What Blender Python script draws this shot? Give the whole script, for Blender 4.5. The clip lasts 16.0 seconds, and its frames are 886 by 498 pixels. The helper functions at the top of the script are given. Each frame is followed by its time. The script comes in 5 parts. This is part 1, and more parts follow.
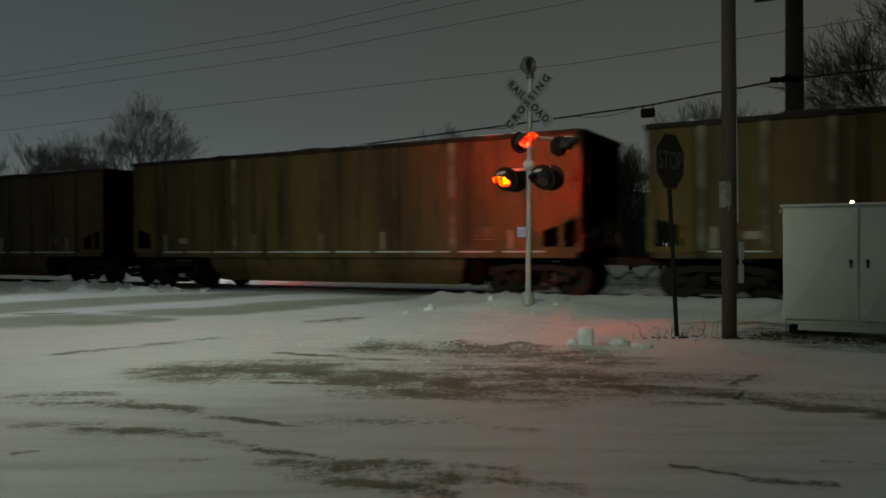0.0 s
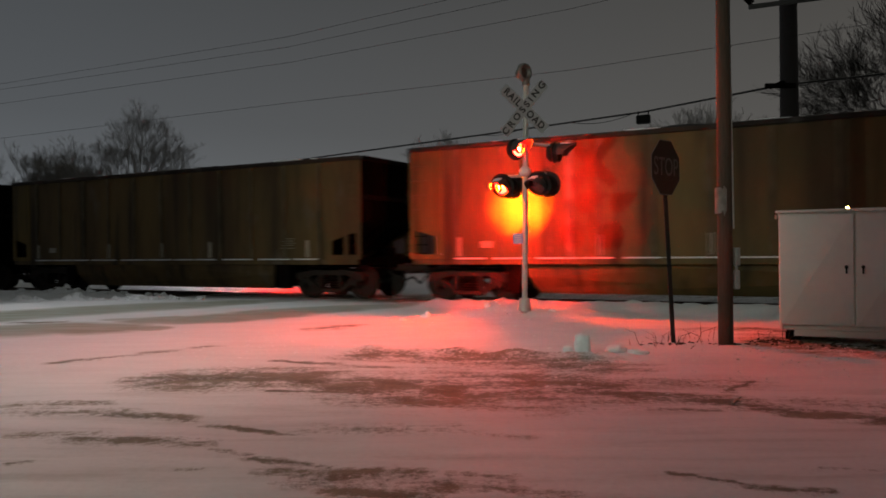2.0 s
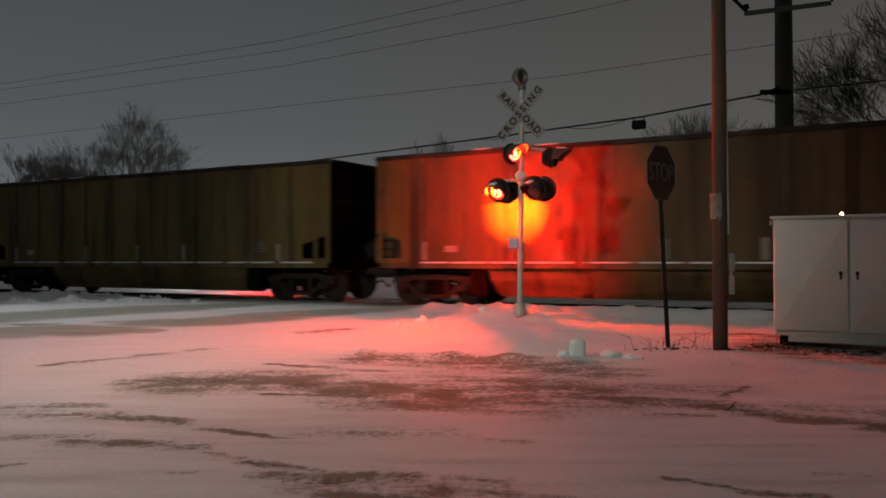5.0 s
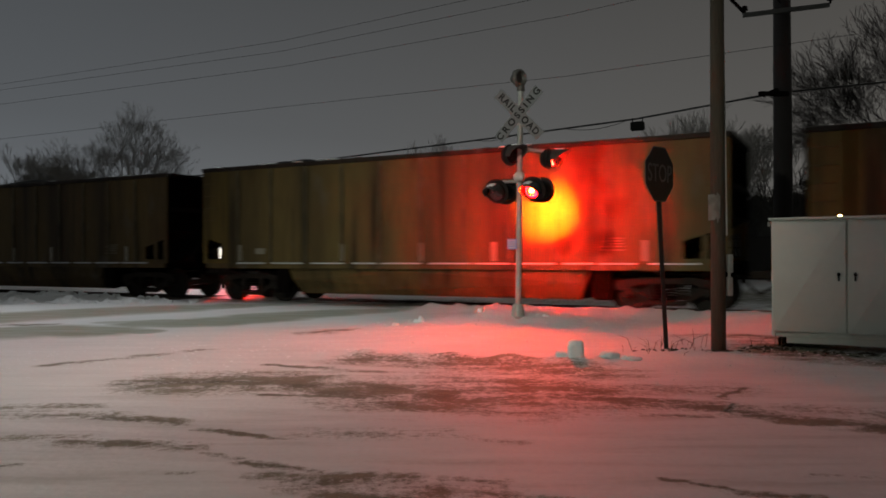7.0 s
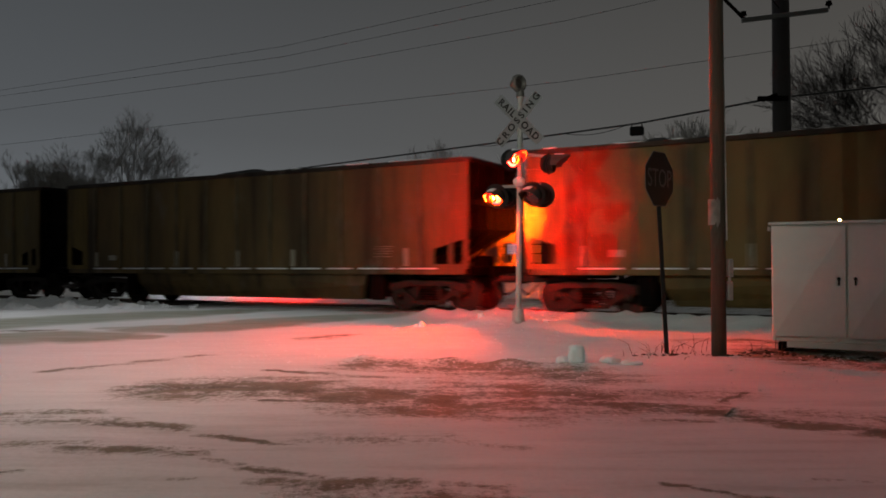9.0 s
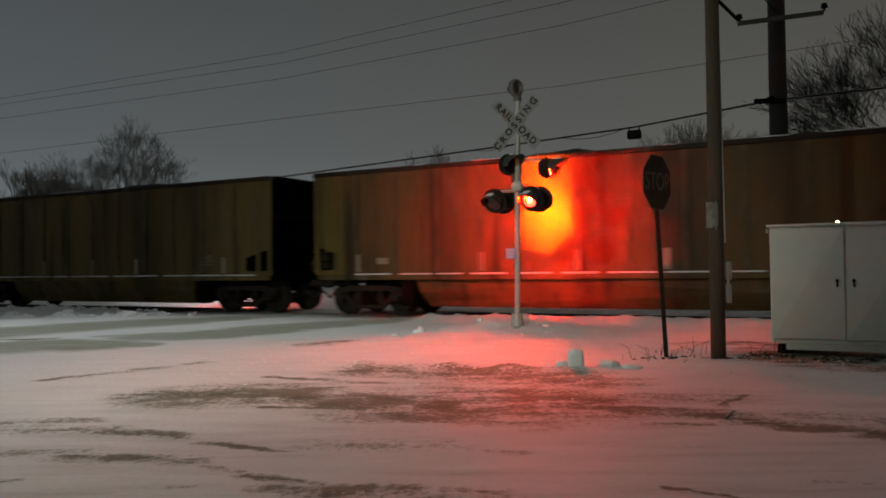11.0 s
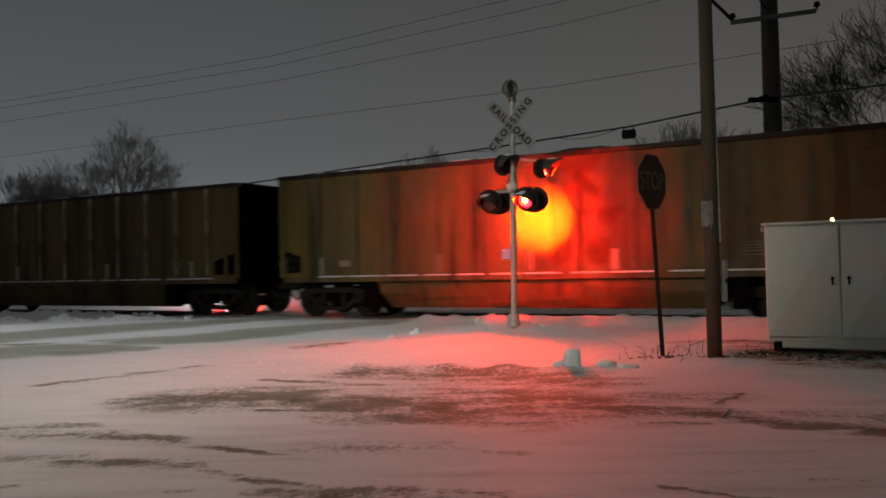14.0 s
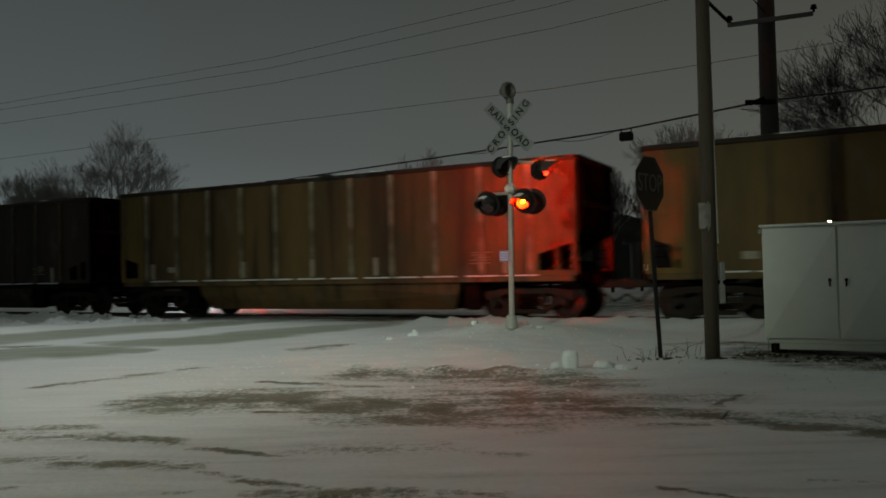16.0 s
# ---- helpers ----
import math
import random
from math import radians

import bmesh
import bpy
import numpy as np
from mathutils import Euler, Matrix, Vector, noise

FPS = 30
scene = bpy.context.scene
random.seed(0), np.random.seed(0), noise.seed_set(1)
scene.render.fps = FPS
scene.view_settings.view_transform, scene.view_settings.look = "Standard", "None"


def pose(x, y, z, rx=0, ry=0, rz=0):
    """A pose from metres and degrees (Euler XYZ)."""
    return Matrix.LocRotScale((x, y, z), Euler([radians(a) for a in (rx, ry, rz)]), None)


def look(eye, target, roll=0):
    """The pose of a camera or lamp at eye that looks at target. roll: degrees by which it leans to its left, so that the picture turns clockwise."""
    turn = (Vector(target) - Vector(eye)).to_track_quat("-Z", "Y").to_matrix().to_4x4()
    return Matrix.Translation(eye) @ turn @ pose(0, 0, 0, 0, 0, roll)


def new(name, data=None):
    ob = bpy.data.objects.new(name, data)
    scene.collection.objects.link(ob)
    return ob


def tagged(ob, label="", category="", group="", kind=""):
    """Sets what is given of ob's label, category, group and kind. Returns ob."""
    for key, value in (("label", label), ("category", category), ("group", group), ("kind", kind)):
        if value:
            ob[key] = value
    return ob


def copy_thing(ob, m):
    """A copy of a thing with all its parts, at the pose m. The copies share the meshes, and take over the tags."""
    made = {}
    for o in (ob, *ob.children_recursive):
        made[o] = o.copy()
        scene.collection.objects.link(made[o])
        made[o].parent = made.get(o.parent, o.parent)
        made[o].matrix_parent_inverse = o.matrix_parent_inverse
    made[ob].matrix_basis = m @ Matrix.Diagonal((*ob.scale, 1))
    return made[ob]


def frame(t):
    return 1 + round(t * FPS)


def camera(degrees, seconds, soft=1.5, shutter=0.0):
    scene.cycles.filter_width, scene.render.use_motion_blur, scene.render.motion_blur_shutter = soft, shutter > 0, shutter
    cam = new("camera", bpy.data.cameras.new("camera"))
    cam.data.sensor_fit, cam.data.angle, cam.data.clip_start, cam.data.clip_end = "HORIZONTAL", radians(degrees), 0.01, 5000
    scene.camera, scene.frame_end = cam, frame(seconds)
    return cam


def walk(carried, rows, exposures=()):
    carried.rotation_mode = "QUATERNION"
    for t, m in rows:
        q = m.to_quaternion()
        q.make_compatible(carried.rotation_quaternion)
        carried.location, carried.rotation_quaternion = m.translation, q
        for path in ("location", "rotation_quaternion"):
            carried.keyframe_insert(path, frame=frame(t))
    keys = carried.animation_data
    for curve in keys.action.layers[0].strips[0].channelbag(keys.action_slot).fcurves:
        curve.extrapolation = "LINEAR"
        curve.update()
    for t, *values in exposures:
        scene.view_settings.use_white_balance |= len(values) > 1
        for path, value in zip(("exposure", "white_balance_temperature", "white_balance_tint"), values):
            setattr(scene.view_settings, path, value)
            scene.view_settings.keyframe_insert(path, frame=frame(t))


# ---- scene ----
cam = camera(59.5, 16.0, soft=1.7, shutter=1.0)
PATH = [
    (0, (0.14, -0.599, 1.344), (0.102, 1.401, 1.323), -0.5),
    (0.5, (0.137, -0.584, 1.354), (0.095, 1.416, 1.336), -0.6),
    (1, (0.134, -0.596, 1.351), (0.098, 1.403, 1.337), -0.7),
    (1.5, (0.142, -0.595, 1.354), (0.106, 1.405, 1.343), -0.7),
    (2, (0.145, -0.591, 1.349), (0.116, 1.409, 1.345), -0.7),
    (2.5, (0.146, -0.582, 1.344), (0.123, 1.418, 1.345), -0.7),
    (3, (0.135, -0.589, 1.349), (0.114, 1.41, 1.351), -0.7),
    (3.5, (0.137, -0.587, 1.345), (0.117, 1.413, 1.347), -0.6),
    (4, (0.14, -0.593, 1.35), (0.121, 1.407, 1.353), -0.5),
    (6.5, (0.143, -0.588, 1.344), (0.129, 1.412, 1.353), -0.3),
    (7, (0.145, -0.589, 1.345), (0.132, 1.411, 1.354), -0.3),
    (7.5, (0.147, -0.596, 1.349), (0.134, 1.404, 1.36), -0.4),
    (8, (0.148, -0.589, 1.344), (0.137, 1.411, 1.361), -0.3),
    (8.5, (0.139, -0.586, 1.347), (0.128, 1.413, 1.364), -0.3),
    (9, (0.136, -0.596, 1.346), (0.124, 1.404, 1.368), -0.4),
    (11.5, (0.137, -0.598, 1.349), (0.131, 1.402, 1.384), -1.0),
    (12, (0.134, -0.599, 1.35), (0.13, 1.401, 1.384), -1.1),
    (12.5, (0.134, -0.597, 1.347), (0.132, 1.403, 1.38), -1.1),
    (13, (0.133, -0.598, 1.349), (0.133, 1.402, 1.385), -1.2),
    (13.5, (0.142, -0.601, 1.353), (0.143, 1.399, 1.389), -1.3),
    (14, (0.14, -0.597, 1.351), (0.142, 1.402, 1.388), -1.4),
    (14.5, (0.136, -0.601, 1.351), (0.14, 1.399, 1.39), -1.4),
    (15, (0.139, -0.599, 1.344), (0.144, 1.401, 1.384), -1.5),
    (15.5, (0.135, -0.599, 1.352), (0.142, 1.4, 1.392), -1.4),
    (16, (0.13, -0.599, 1.343), (0.139, 1.401, 1.386), -1.4),
]
# the moments at which the crossing lamps change over; the white balance shifts there for an instant
SWAPS = [-0.0333, 0.70, 1.42, 2.20, 2.90, 3.65, 4.38, 5.11, 5.85, 6.58, 7.27, 8.0, 8.73, 9.46, 10.19, 10.92, 11.63, 12.40, 13.10, 13.85, 14.60, 15.35, 16.0333]
EXPOSURES = [(0.0, 0.1, 6350, -1)]
LIT = (0.27, 0.36)   # with the one pair of lamps lit, and with the other
for k, T in enumerate(SWAPS[1:-1]):
    EXPOSURES += [(T - 0.1, LIT[k % 2], 6350, 15), (T - 0.0333, 0.42, 6350, 4), (T + 0.0333, 0.42, 6350, 4), (T + 0.1, LIT[1 - k % 2], 6350, 15)]
EXPOSURES.insert(1, (0.1, LIT[0], 6350, 15))
EXPOSURES += [(15.9, 0.36, 6350, 15), (16.0, 0.22, 6350, 1)]
walk(cam, [(t, look(eye, target, roll)) for t, eye, target, roll in PATH], exposures=EXPOSURES)

# ---- light: overcast night sky, a street lamp behind the viewer with an added fill head, and one over the road ----
world = bpy.data.worlds.new("night_sky")
world.use_nodes = True
scene.world = world
wn, wl = world.node_tree.nodes, world.node_tree.links
bg = wn["Background"]
tc = wn.new("ShaderNodeTexCoord")
sep = wn.new("ShaderNodeSeparateXYZ")
ramp = wn.new("ShaderNodeValToRGB")
wl.new(tc.outputs["Generated"], sep.inputs[0])
# brighter low over the town on one side
lean = wn.new("ShaderNodeMath")
lean.operation = "MULTIPLY_ADD"
lean.inputs[1].default_value = 0.05
wl.new(sep.outputs["X"], lean.inputs[0])
wl.new(sep.outputs["Z"], lean.inputs[2])
wl.new(lean.outputs[0], ramp.inputs[0])
# cooler on one side, warmer over the town on the other
side_x = wn.new("ShaderNodeMapRange")
side_x.inputs[1].default_value, side_x.inputs[2].default_value = -0.45, 0.50
wl.new(sep.outputs["X"], side_x.inputs[0])
cast = wn.new("ShaderNodeMix")
cast.data_type = "RGBA"
cast.inputs[6].default_value, cast.inputs[7].default_value = (0.91, 0.98, 1.02, 1), (1.00, 0.94, 0.83, 1)
wl.new(side_x.outputs[0], cast.inputs[0])
toned = wn.new("ShaderNodeMix")
toned.data_type, toned.blend_type = "RGBA", "MULTIPLY"
toned.inputs[0].default_value = 1.0
wl.new(ramp.outputs[0], toned.inputs[6])
wl.new(cast.outputs[2], toned.inputs[7])
wl.new(toned.outputs[2], bg.inputs[0])
ramp.color_ramp.elements[0].position, ramp.color_ramp.elements[0].color = 0.0, (0.160, 0.165, 0.164, 1)
ramp.color_ramp.elements[1].position, ramp.color_ramp.elements[1].color = 0.42, (0.056, 0.057, 0.056, 1)
mid = ramp.color_ramp.elements.new(0.14)
mid.color = (0.105, 0.107, 0.105, 1)
high = ramp.color_ramp.elements.new(0.85)
high.color = (0.195, 0.204, 0.192, 1)
# darker low behind the viewer, away from the town
behind = wn.new("ShaderNodeMapRange")
behind.inputs[1].default_value, behind.inputs[2].default_value = 0.0, -0.7
behind.inputs[3].default_value, behind.inputs[4].default_value = 0.74, 0.06
wl.new(sep.outputs["Y"], behind.inputs[0])
wl.new(behind.outputs[0], bg.inputs[1])

LAMP_AT = Vector((-6.3, -1.7, 6.3))
lamp = bpy.data.lights.new("street_lamp_light", "SPOT")
lamp.energy, lamp.color, lamp.shadow_soft_size = 2300, (0.94, 1.0, 0.80), 0.10
lamp.spot_size, lamp.spot_blend = radians(52), 1.0
# a second, cooler one over the road beside the viewer, shining down
ROAD_LAMP_AT = Vector((-12.0, 14.6, 10.5))
cool = bpy.data.lights.new("road_lamp_light", "SPOT")
cool.energy, cool.color, cool.shadow_soft_size = 1400, (0.94, 0.95, 0.92), 0.15
cool.spot_size, cool.spot_blend = radians(88), 0.45
cool_ob = new("road_lamp_light", cool)
cool_ob.matrix_world = look(ROAD_LAMP_AT, (-9.6, 12.8, 0.0))
lamp_ob = new("street_lamp_light", lamp)
lamp_ob.matrix_world = look(LAMP_AT, (0.5, 16.2, 1.2))
# an unseen second head, added on the same post to brighten the near yard
yard_lamp = bpy.data.lights.new("yard_head_light", "SPOT")
yard_lamp.energy, yard_lamp.color, yard_lamp.shadow_soft_size = 480, (0.95, 1.0, 0.74), 0.12
yard_lamp.spot_size, yard_lamp.spot_blend = radians(84), 1.0
new("yard_head_light", yard_lamp).matrix_world = look(LAMP_AT + Vector((0.5, 0.1, 0.0)), (-4.2, 6.8, 0.0))


# ---- materials ----


def material(name, colour, rough=0.7, metal=0.0, vary=0.25, scale=6.0, bump=0.15, stain=None, stain_at=0.6, stretch=(1, 1, 1), shine=0.5):
    """A surface of one base colour with grain, larger stains and fine relief."""
    m = bpy.data.materials.new(name)
    m.use_nodes = True
    nt = m.node_tree
    n, l = nt.nodes, nt.links
    b = n["Principled BSDF"]
    b.inputs["Roughness"].default_value, b.inputs["Metallic"].default_value = rough, metal
    b.inputs["Specular IOR Level"].default_value = shine
    co = n.new("ShaderNodeTexCoord")
    mp = n.new("ShaderNodeMapping")
    mp.inputs["Scale"].default_value = stretch
    l.new(co.outputs["Object"], mp.inputs[0])
    fine = n.new("ShaderNodeTexNoise")
    fine.inputs["Scale"].default_value, fine.inputs["Detail"].default_value = scale * 5, 6
    wide = n.new("ShaderNodeTexNoise")
    wide.inputs["Scale"].default_value, wide.inputs["Detail"].default_value = scale * 0.35, 5
    l.new(mp.outputs[0], fine.inputs[0])
    l.new(mp.outputs[0], wide.inputs[0])
    mix = n.new("ShaderNodeMix")
    mix.data_type = "RGBA"
    mix.inputs[6].default_value = tuple(c * (1 - vary) for c in colour) + (1,)
    mix.inputs[7].default_value = tuple(min(1, c * (1 + vary)) for c in colour) + (1,)
    l.new(fine.outputs[0], mix.inputs[0])
    out = mix.outputs[2]
    if stain:
        st = n.new("ShaderNodeMix")
        st.data_type = "RGBA"
        rr = n.new("ShaderNodeValToRGB")
        rr.color_ramp.elements[0].position, rr.color_ramp.elements[1].position = stain_at - 0.12, stain_at + 0.12
        l.new(wide.outputs[0], rr.inputs[0])
        l.new(rr.outputs[0], st.inputs[0])
        l.new(out, st.inputs[6])
        st.inputs[7].default_value = (*stain, 1)
        out = st.outputs[2]
    l.new(out, b.inputs["Base Color"])
    if bump:
        bp = n.new("ShaderNodeBump")
        bp.inputs["Strength"].default_value, bp.inputs["Distance"].default_value = bump, 0.02
        l.new(fine.outputs[0], bp.inputs["Height"])
        l.new(bp.outputs[0], b.inputs["Normal"])
    return m


def glow(name, colour, strength):
    m = bpy.data.materials.new(name)
    m.use_nodes = True
    b = m.node_tree.nodes["Principled BSDF"]
    b.inputs["Base Color"].default_value = (0.02, 0.02, 0.02, 1)
    b.inputs["Emission Color"].default_value, b.inputs["Emission Strength"].default_value = (*colour, 1), strength
    return m


def paint(name, colour, dirt, at=0.55):
    m = material(name, colour, rough=0.65, vary=0.38, scale=1.7, bump=0.12, shine=0.25, stain=dirt, stain_at=at, stretch=(1.0, 1.0, 0.16))
    # runs of grime and rust down the sheets, and worn pale scuffs
    n, l = m.node_tree.nodes, m.node_tree.links
    b = n["Principled BSDF"]
    co = n.new("ShaderNodeTexCoord")
    under = b.inputs["Base Color"].links[0].from_socket
    for scale, low, high, tone in (((2.6, 2.6, 0.22), 0.54, 0.68, tuple(0.45 * c for c in dirt)), ((1.5, 1.5, 0.8), 0.62, 0.74, tuple(0.5 * c + 0.06 for c in colour))):
        mp = n.new("ShaderNodeMapping")
        mp.inputs["Scale"].default_value = scale
        mp.inputs["Location"].default_value = (scale[2] * 31, 4.0, 0.0)
        t = n.new("ShaderNodeTexNoise")
        t.inputs["Scale"].default_value, t.inputs["Detail"].default_value = 1.0, 7
        r = n.new("ShaderNodeMapRange")
        r.inputs[1].default_value, r.inputs[2].default_value, r.inputs[4].default_value = low, high, 0.8
        mix = n.new("ShaderNodeMix")
        mix.data_type = "RGBA"
        l.new(co.outputs["Object"], mp.inputs[0])
        l.new(mp.outputs[0], t.inputs[0])
        l.new(t.outputs[0], r.inputs[0])
        l.new(r.outputs[0], mix.inputs[0])
        l.new(under, mix.inputs[6])
        mix.inputs[7].default_value = (*tone, 1)
        under = mix.outputs[2]
    l.new(under, b.inputs["Base Color"])
    return m


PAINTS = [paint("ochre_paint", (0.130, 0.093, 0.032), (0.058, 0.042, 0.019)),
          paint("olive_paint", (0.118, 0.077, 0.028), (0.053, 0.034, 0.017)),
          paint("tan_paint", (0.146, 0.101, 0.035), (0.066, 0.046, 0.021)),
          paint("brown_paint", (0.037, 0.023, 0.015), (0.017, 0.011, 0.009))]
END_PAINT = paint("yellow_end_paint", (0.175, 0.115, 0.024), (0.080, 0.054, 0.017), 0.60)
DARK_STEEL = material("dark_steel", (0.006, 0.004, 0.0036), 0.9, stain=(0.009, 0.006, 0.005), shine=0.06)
# end faces turned from the lamps: their shade is put into this near-black steel
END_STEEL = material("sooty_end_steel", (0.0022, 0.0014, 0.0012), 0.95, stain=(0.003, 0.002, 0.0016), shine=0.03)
TRUCK_STEEL = material("rusty_cast_steel", (0.030, 0.023, 0.020), 0.85, stain=(0.042, 0.029, 0.022), shine=0.2)
WHEEL_STEEL = material("wheel_steel", (0.030, 0.025, 0.022), 0.7, 0.1, shine=0.2)
COAL = material("coal", (0.016, 0.016, 0.017), 0.8, bump=0.6, scale=3, shine=0.2)
SEAM = material("worn_side_post", (0.13, 0.105, 0.055), 0.65, vary=0.4, scale=3.0, stain=(0.045, 0.033, 0.016), stain_at=0.47)
REFLECTOR = material("reflective_strip", (0.29, 0.26, 0.20), 0.4, vary=0.2)
SNOW_BIT = material("packed_snow", (0.78, 0.80, 0.82), 0.75, vary=0.08, bump=0.5, scale=5)
WHITE_SIGN = material("white_sign_sheet", (0.62, 0.62, 0.60), 0.5, vary=0.06)
BLACK_PAINT = material("black_paint", (0.010, 0.010, 0.010), 0.6, shine=0.25)
ARM_STEEL = material("dull_arm_steel", (0.16, 0.16, 0.155), 0.6, 0.3)
GREY_METAL = material("galvanised_steel", (0.42, 0.42, 0.40), 0.5, 0.4, stain=(0.3, 0.3, 0.29))
HOOD = material("black_hood_paint", (0.035, 0.034, 0.033), 0.6, shine=0.25)
BELL_METAL = material("weathered_bell_cast", (0.11, 0.105, 0.10), 0.55, 0.3)
MAST_PAINT = material("aluminium_paint_mast", (0.40, 0.40, 0.385), 0.55, 0.2, stain=(0.24, 0.235, 0.22), scale=3)
CAB_PAINT = material("off_white_cabinet_paint", (0.84, 0.86, 0.81), 0.38, vary=0.05, scale=1.5, bump=0.05, stain=(0.70, 0.70, 0.65), stain_at=0.62)
PALE_POST = material("worn_pale_post", (0.30, 0.26, 0.18), 0.6, vary=0.4, scale=3.2, stain=(0.065, 0.046, 0.022), stain_at=0.48)
WOOD_POLE = material("weathered_wood_pole", (0.096, 0.078, 0.056), 0.85, vary=0.4, scale=4, bump=0.5, stretch=(3, 3, 0.25), stain=(0.070, 0.053, 0.036))
DARK_POLE = material("dark_creosote_pole", (0.035, 0.03, 0.03), 0.85, vary=0.35, scale=4, bump=0.5, stretch=(3, 3, 0.25))
BARK = material("dark_bark", (0.028, 0.023, 0.020), 0.9, bump=0.4)
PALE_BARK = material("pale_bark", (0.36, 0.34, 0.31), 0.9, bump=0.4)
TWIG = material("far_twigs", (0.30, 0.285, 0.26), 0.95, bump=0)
WIRE = material("black_cable", (0.010, 0.010, 0.010), 0.7, bump=0)
BLUE = material("blue_sign_sheet", (0.24, 0.29, 0.55), 0.5)
# the sign faces away from the street lamp; its shade is in these colours
STOP_RED = material("faded_red_sign_sheet", (0.009, 0.004, 0.004), 0.6)
STOP_LETTER = material("dim_letter_sheet", (0.085, 0.08, 0.08), 0.5)
RED_LENS = material("unlit_red_lens", (0.03, 0.006, 0.006), 0.12, bump=0.1)
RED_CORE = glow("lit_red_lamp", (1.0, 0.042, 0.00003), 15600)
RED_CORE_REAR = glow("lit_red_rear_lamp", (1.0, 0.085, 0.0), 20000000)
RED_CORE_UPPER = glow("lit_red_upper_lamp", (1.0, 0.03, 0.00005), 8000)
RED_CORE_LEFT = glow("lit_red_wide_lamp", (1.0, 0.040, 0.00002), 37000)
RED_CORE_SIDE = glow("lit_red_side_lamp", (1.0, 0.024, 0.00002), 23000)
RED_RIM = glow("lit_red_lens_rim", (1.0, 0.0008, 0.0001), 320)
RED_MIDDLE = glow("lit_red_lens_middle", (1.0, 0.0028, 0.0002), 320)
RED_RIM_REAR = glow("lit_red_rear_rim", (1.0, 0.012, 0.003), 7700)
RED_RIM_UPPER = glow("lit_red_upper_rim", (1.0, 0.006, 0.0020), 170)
FLAT_BLACK = material("flat_black_lining", (0.002, 0.002, 0.002), 0.9, bump=0)
RETRO = material("dull_reflective_sheet", (0.125, 0.125, 0.136), 0.5, vary=0.08)
WARM_GLOW = glow("warm_bulb", (1.0, 0.70, 0.12), 110)
YARD_GLOW = glow("yard_lamp_globe", (0.95, 0.97, 1.0), 270)
WINDOW_GLOW = glow("lit_window", (1.0, 0.92, 0.74), 1.1)
SIDING = material("dull_siding", (0.08, 0.077, 0.07), 0.7, vary=0.08, stretch=(0.3, 0.3, 8))
SHINGLE = material("weathered_shingles", (0.04, 0.038, 0.036), 0.9, stain=(0.06, 0.06, 0.06))
TIE_WOOD = material("tie_wood", (0.07, 0.055, 0.045), 0.9, bump=0.5)
RAIL_STEEL = material("rail_steel", (0.16, 0.12, 0.10), 0.45, 0.7)
SOIL = material("dark_soil", (0.045, 0.035, 0.026), 0.95, bump=0.3)
DRY_GRASS = material("dry_weeds", (0.10, 0.075, 0.045), 0.9, bump=0)

# ---- mesh helpers ----


def part(name, bm, mat, parent=None, label="", m=None, smooth=False):
    """Links a bmesh as one mesh object, under its thing or part if given."""
    me = bpy.data.meshes.new(name)
    bmesh.ops.recalc_face_normals(bm, faces=bm.faces)
    if smooth:
        for f in bm.faces:
            f.smooth = True
    bm.to_mesh(me)
    bm.free()
    me.materials.append(mat)
    ob = new(name, me)
    if parent:
        ob.parent = parent
    if m is not None:
        ob.matrix_basis = m
    if label:
        ob["label"] = label
    return ob


def again(ob, m, parent=None):
    """Another object on the same mesh."""
    o = new(ob.name.split(".")[0], ob.data)
    o.parent = parent or ob.parent
    o.matrix_basis = m
    return o


def box(bm, c, s, bevel=0.0, m=None):
    r = bmesh.ops.create_cube(bm, size=1, matrix=Matrix.Translation(c) @ Matrix.Diagonal((*s, 1)))
    vs = r["verts"]
    if bevel:
        es = {e for v in vs for e in v.link_edges}
        o = bmesh.ops.bevel(bm, geom=list(es), offset=bevel, segments=1, affect="EDGES")
        vs = list({v for f in o["faces"] for v in f.verts} | {v for v in vs if v.is_valid})
    if m is not None:
        bmesh.ops.transform(bm, matrix=m, verts=vs)
    return bm


def tube(bm, a, b, r0, r1=None, seg=12, caps=True):
    a, b = Vector(a), Vector(b)
    r1 = r0 if r1 is None else r1
    q = (b - a).to_track_quat("Z", "Y").to_matrix().to_4x4()
    m = Matrix.Translation((a + b) / 2) @ q
    bmesh.ops.create_cone(bm, cap_ends=caps, segments=seg, radius1=r0, radius2=r1, depth=(b - a).length, matrix=m)
    return bm


def prism(bm, poly, y0, y1):
    """A polygon in x and z, drawn out from y0 to y1."""
    a = [bm.verts.new((x, y0, z)) for x, z in poly]
    b = [bm.verts.new((x, y1, z)) for x, z in poly]
    bm.faces.new(a)
    bm.faces.new(b[::-1])
    for i in range(len(poly)):
        j = (i + 1) % len(poly)
        bm.faces.new((a[i], b[i], b[j], a[j]))
    return bm


def lathe(bm, profile, seg=20, m=None):
    """Turns (radius, z) pairs about z."""
    rings = []
    for r, z in profile:
        rings.append([bm.verts.new((r * math.cos(2 * math.pi * k / seg), r * math.sin(2 * math.pi * k / seg), z)) for k in range(seg)])
    for p, q in zip(rings, rings[1:]):
        for k in range(seg):
            bm.faces.new((p[k], p[(k + 1) % seg], q[(k + 1) % seg], q[k]))
    if m is not None:
        bmesh.ops.transform(bm, matrix=m, verts=[v for r in rings for v in r])
    return bm


B = bmesh.new


def empty(name, m):
    o = new(name)
    o.matrix_basis = m
    return o


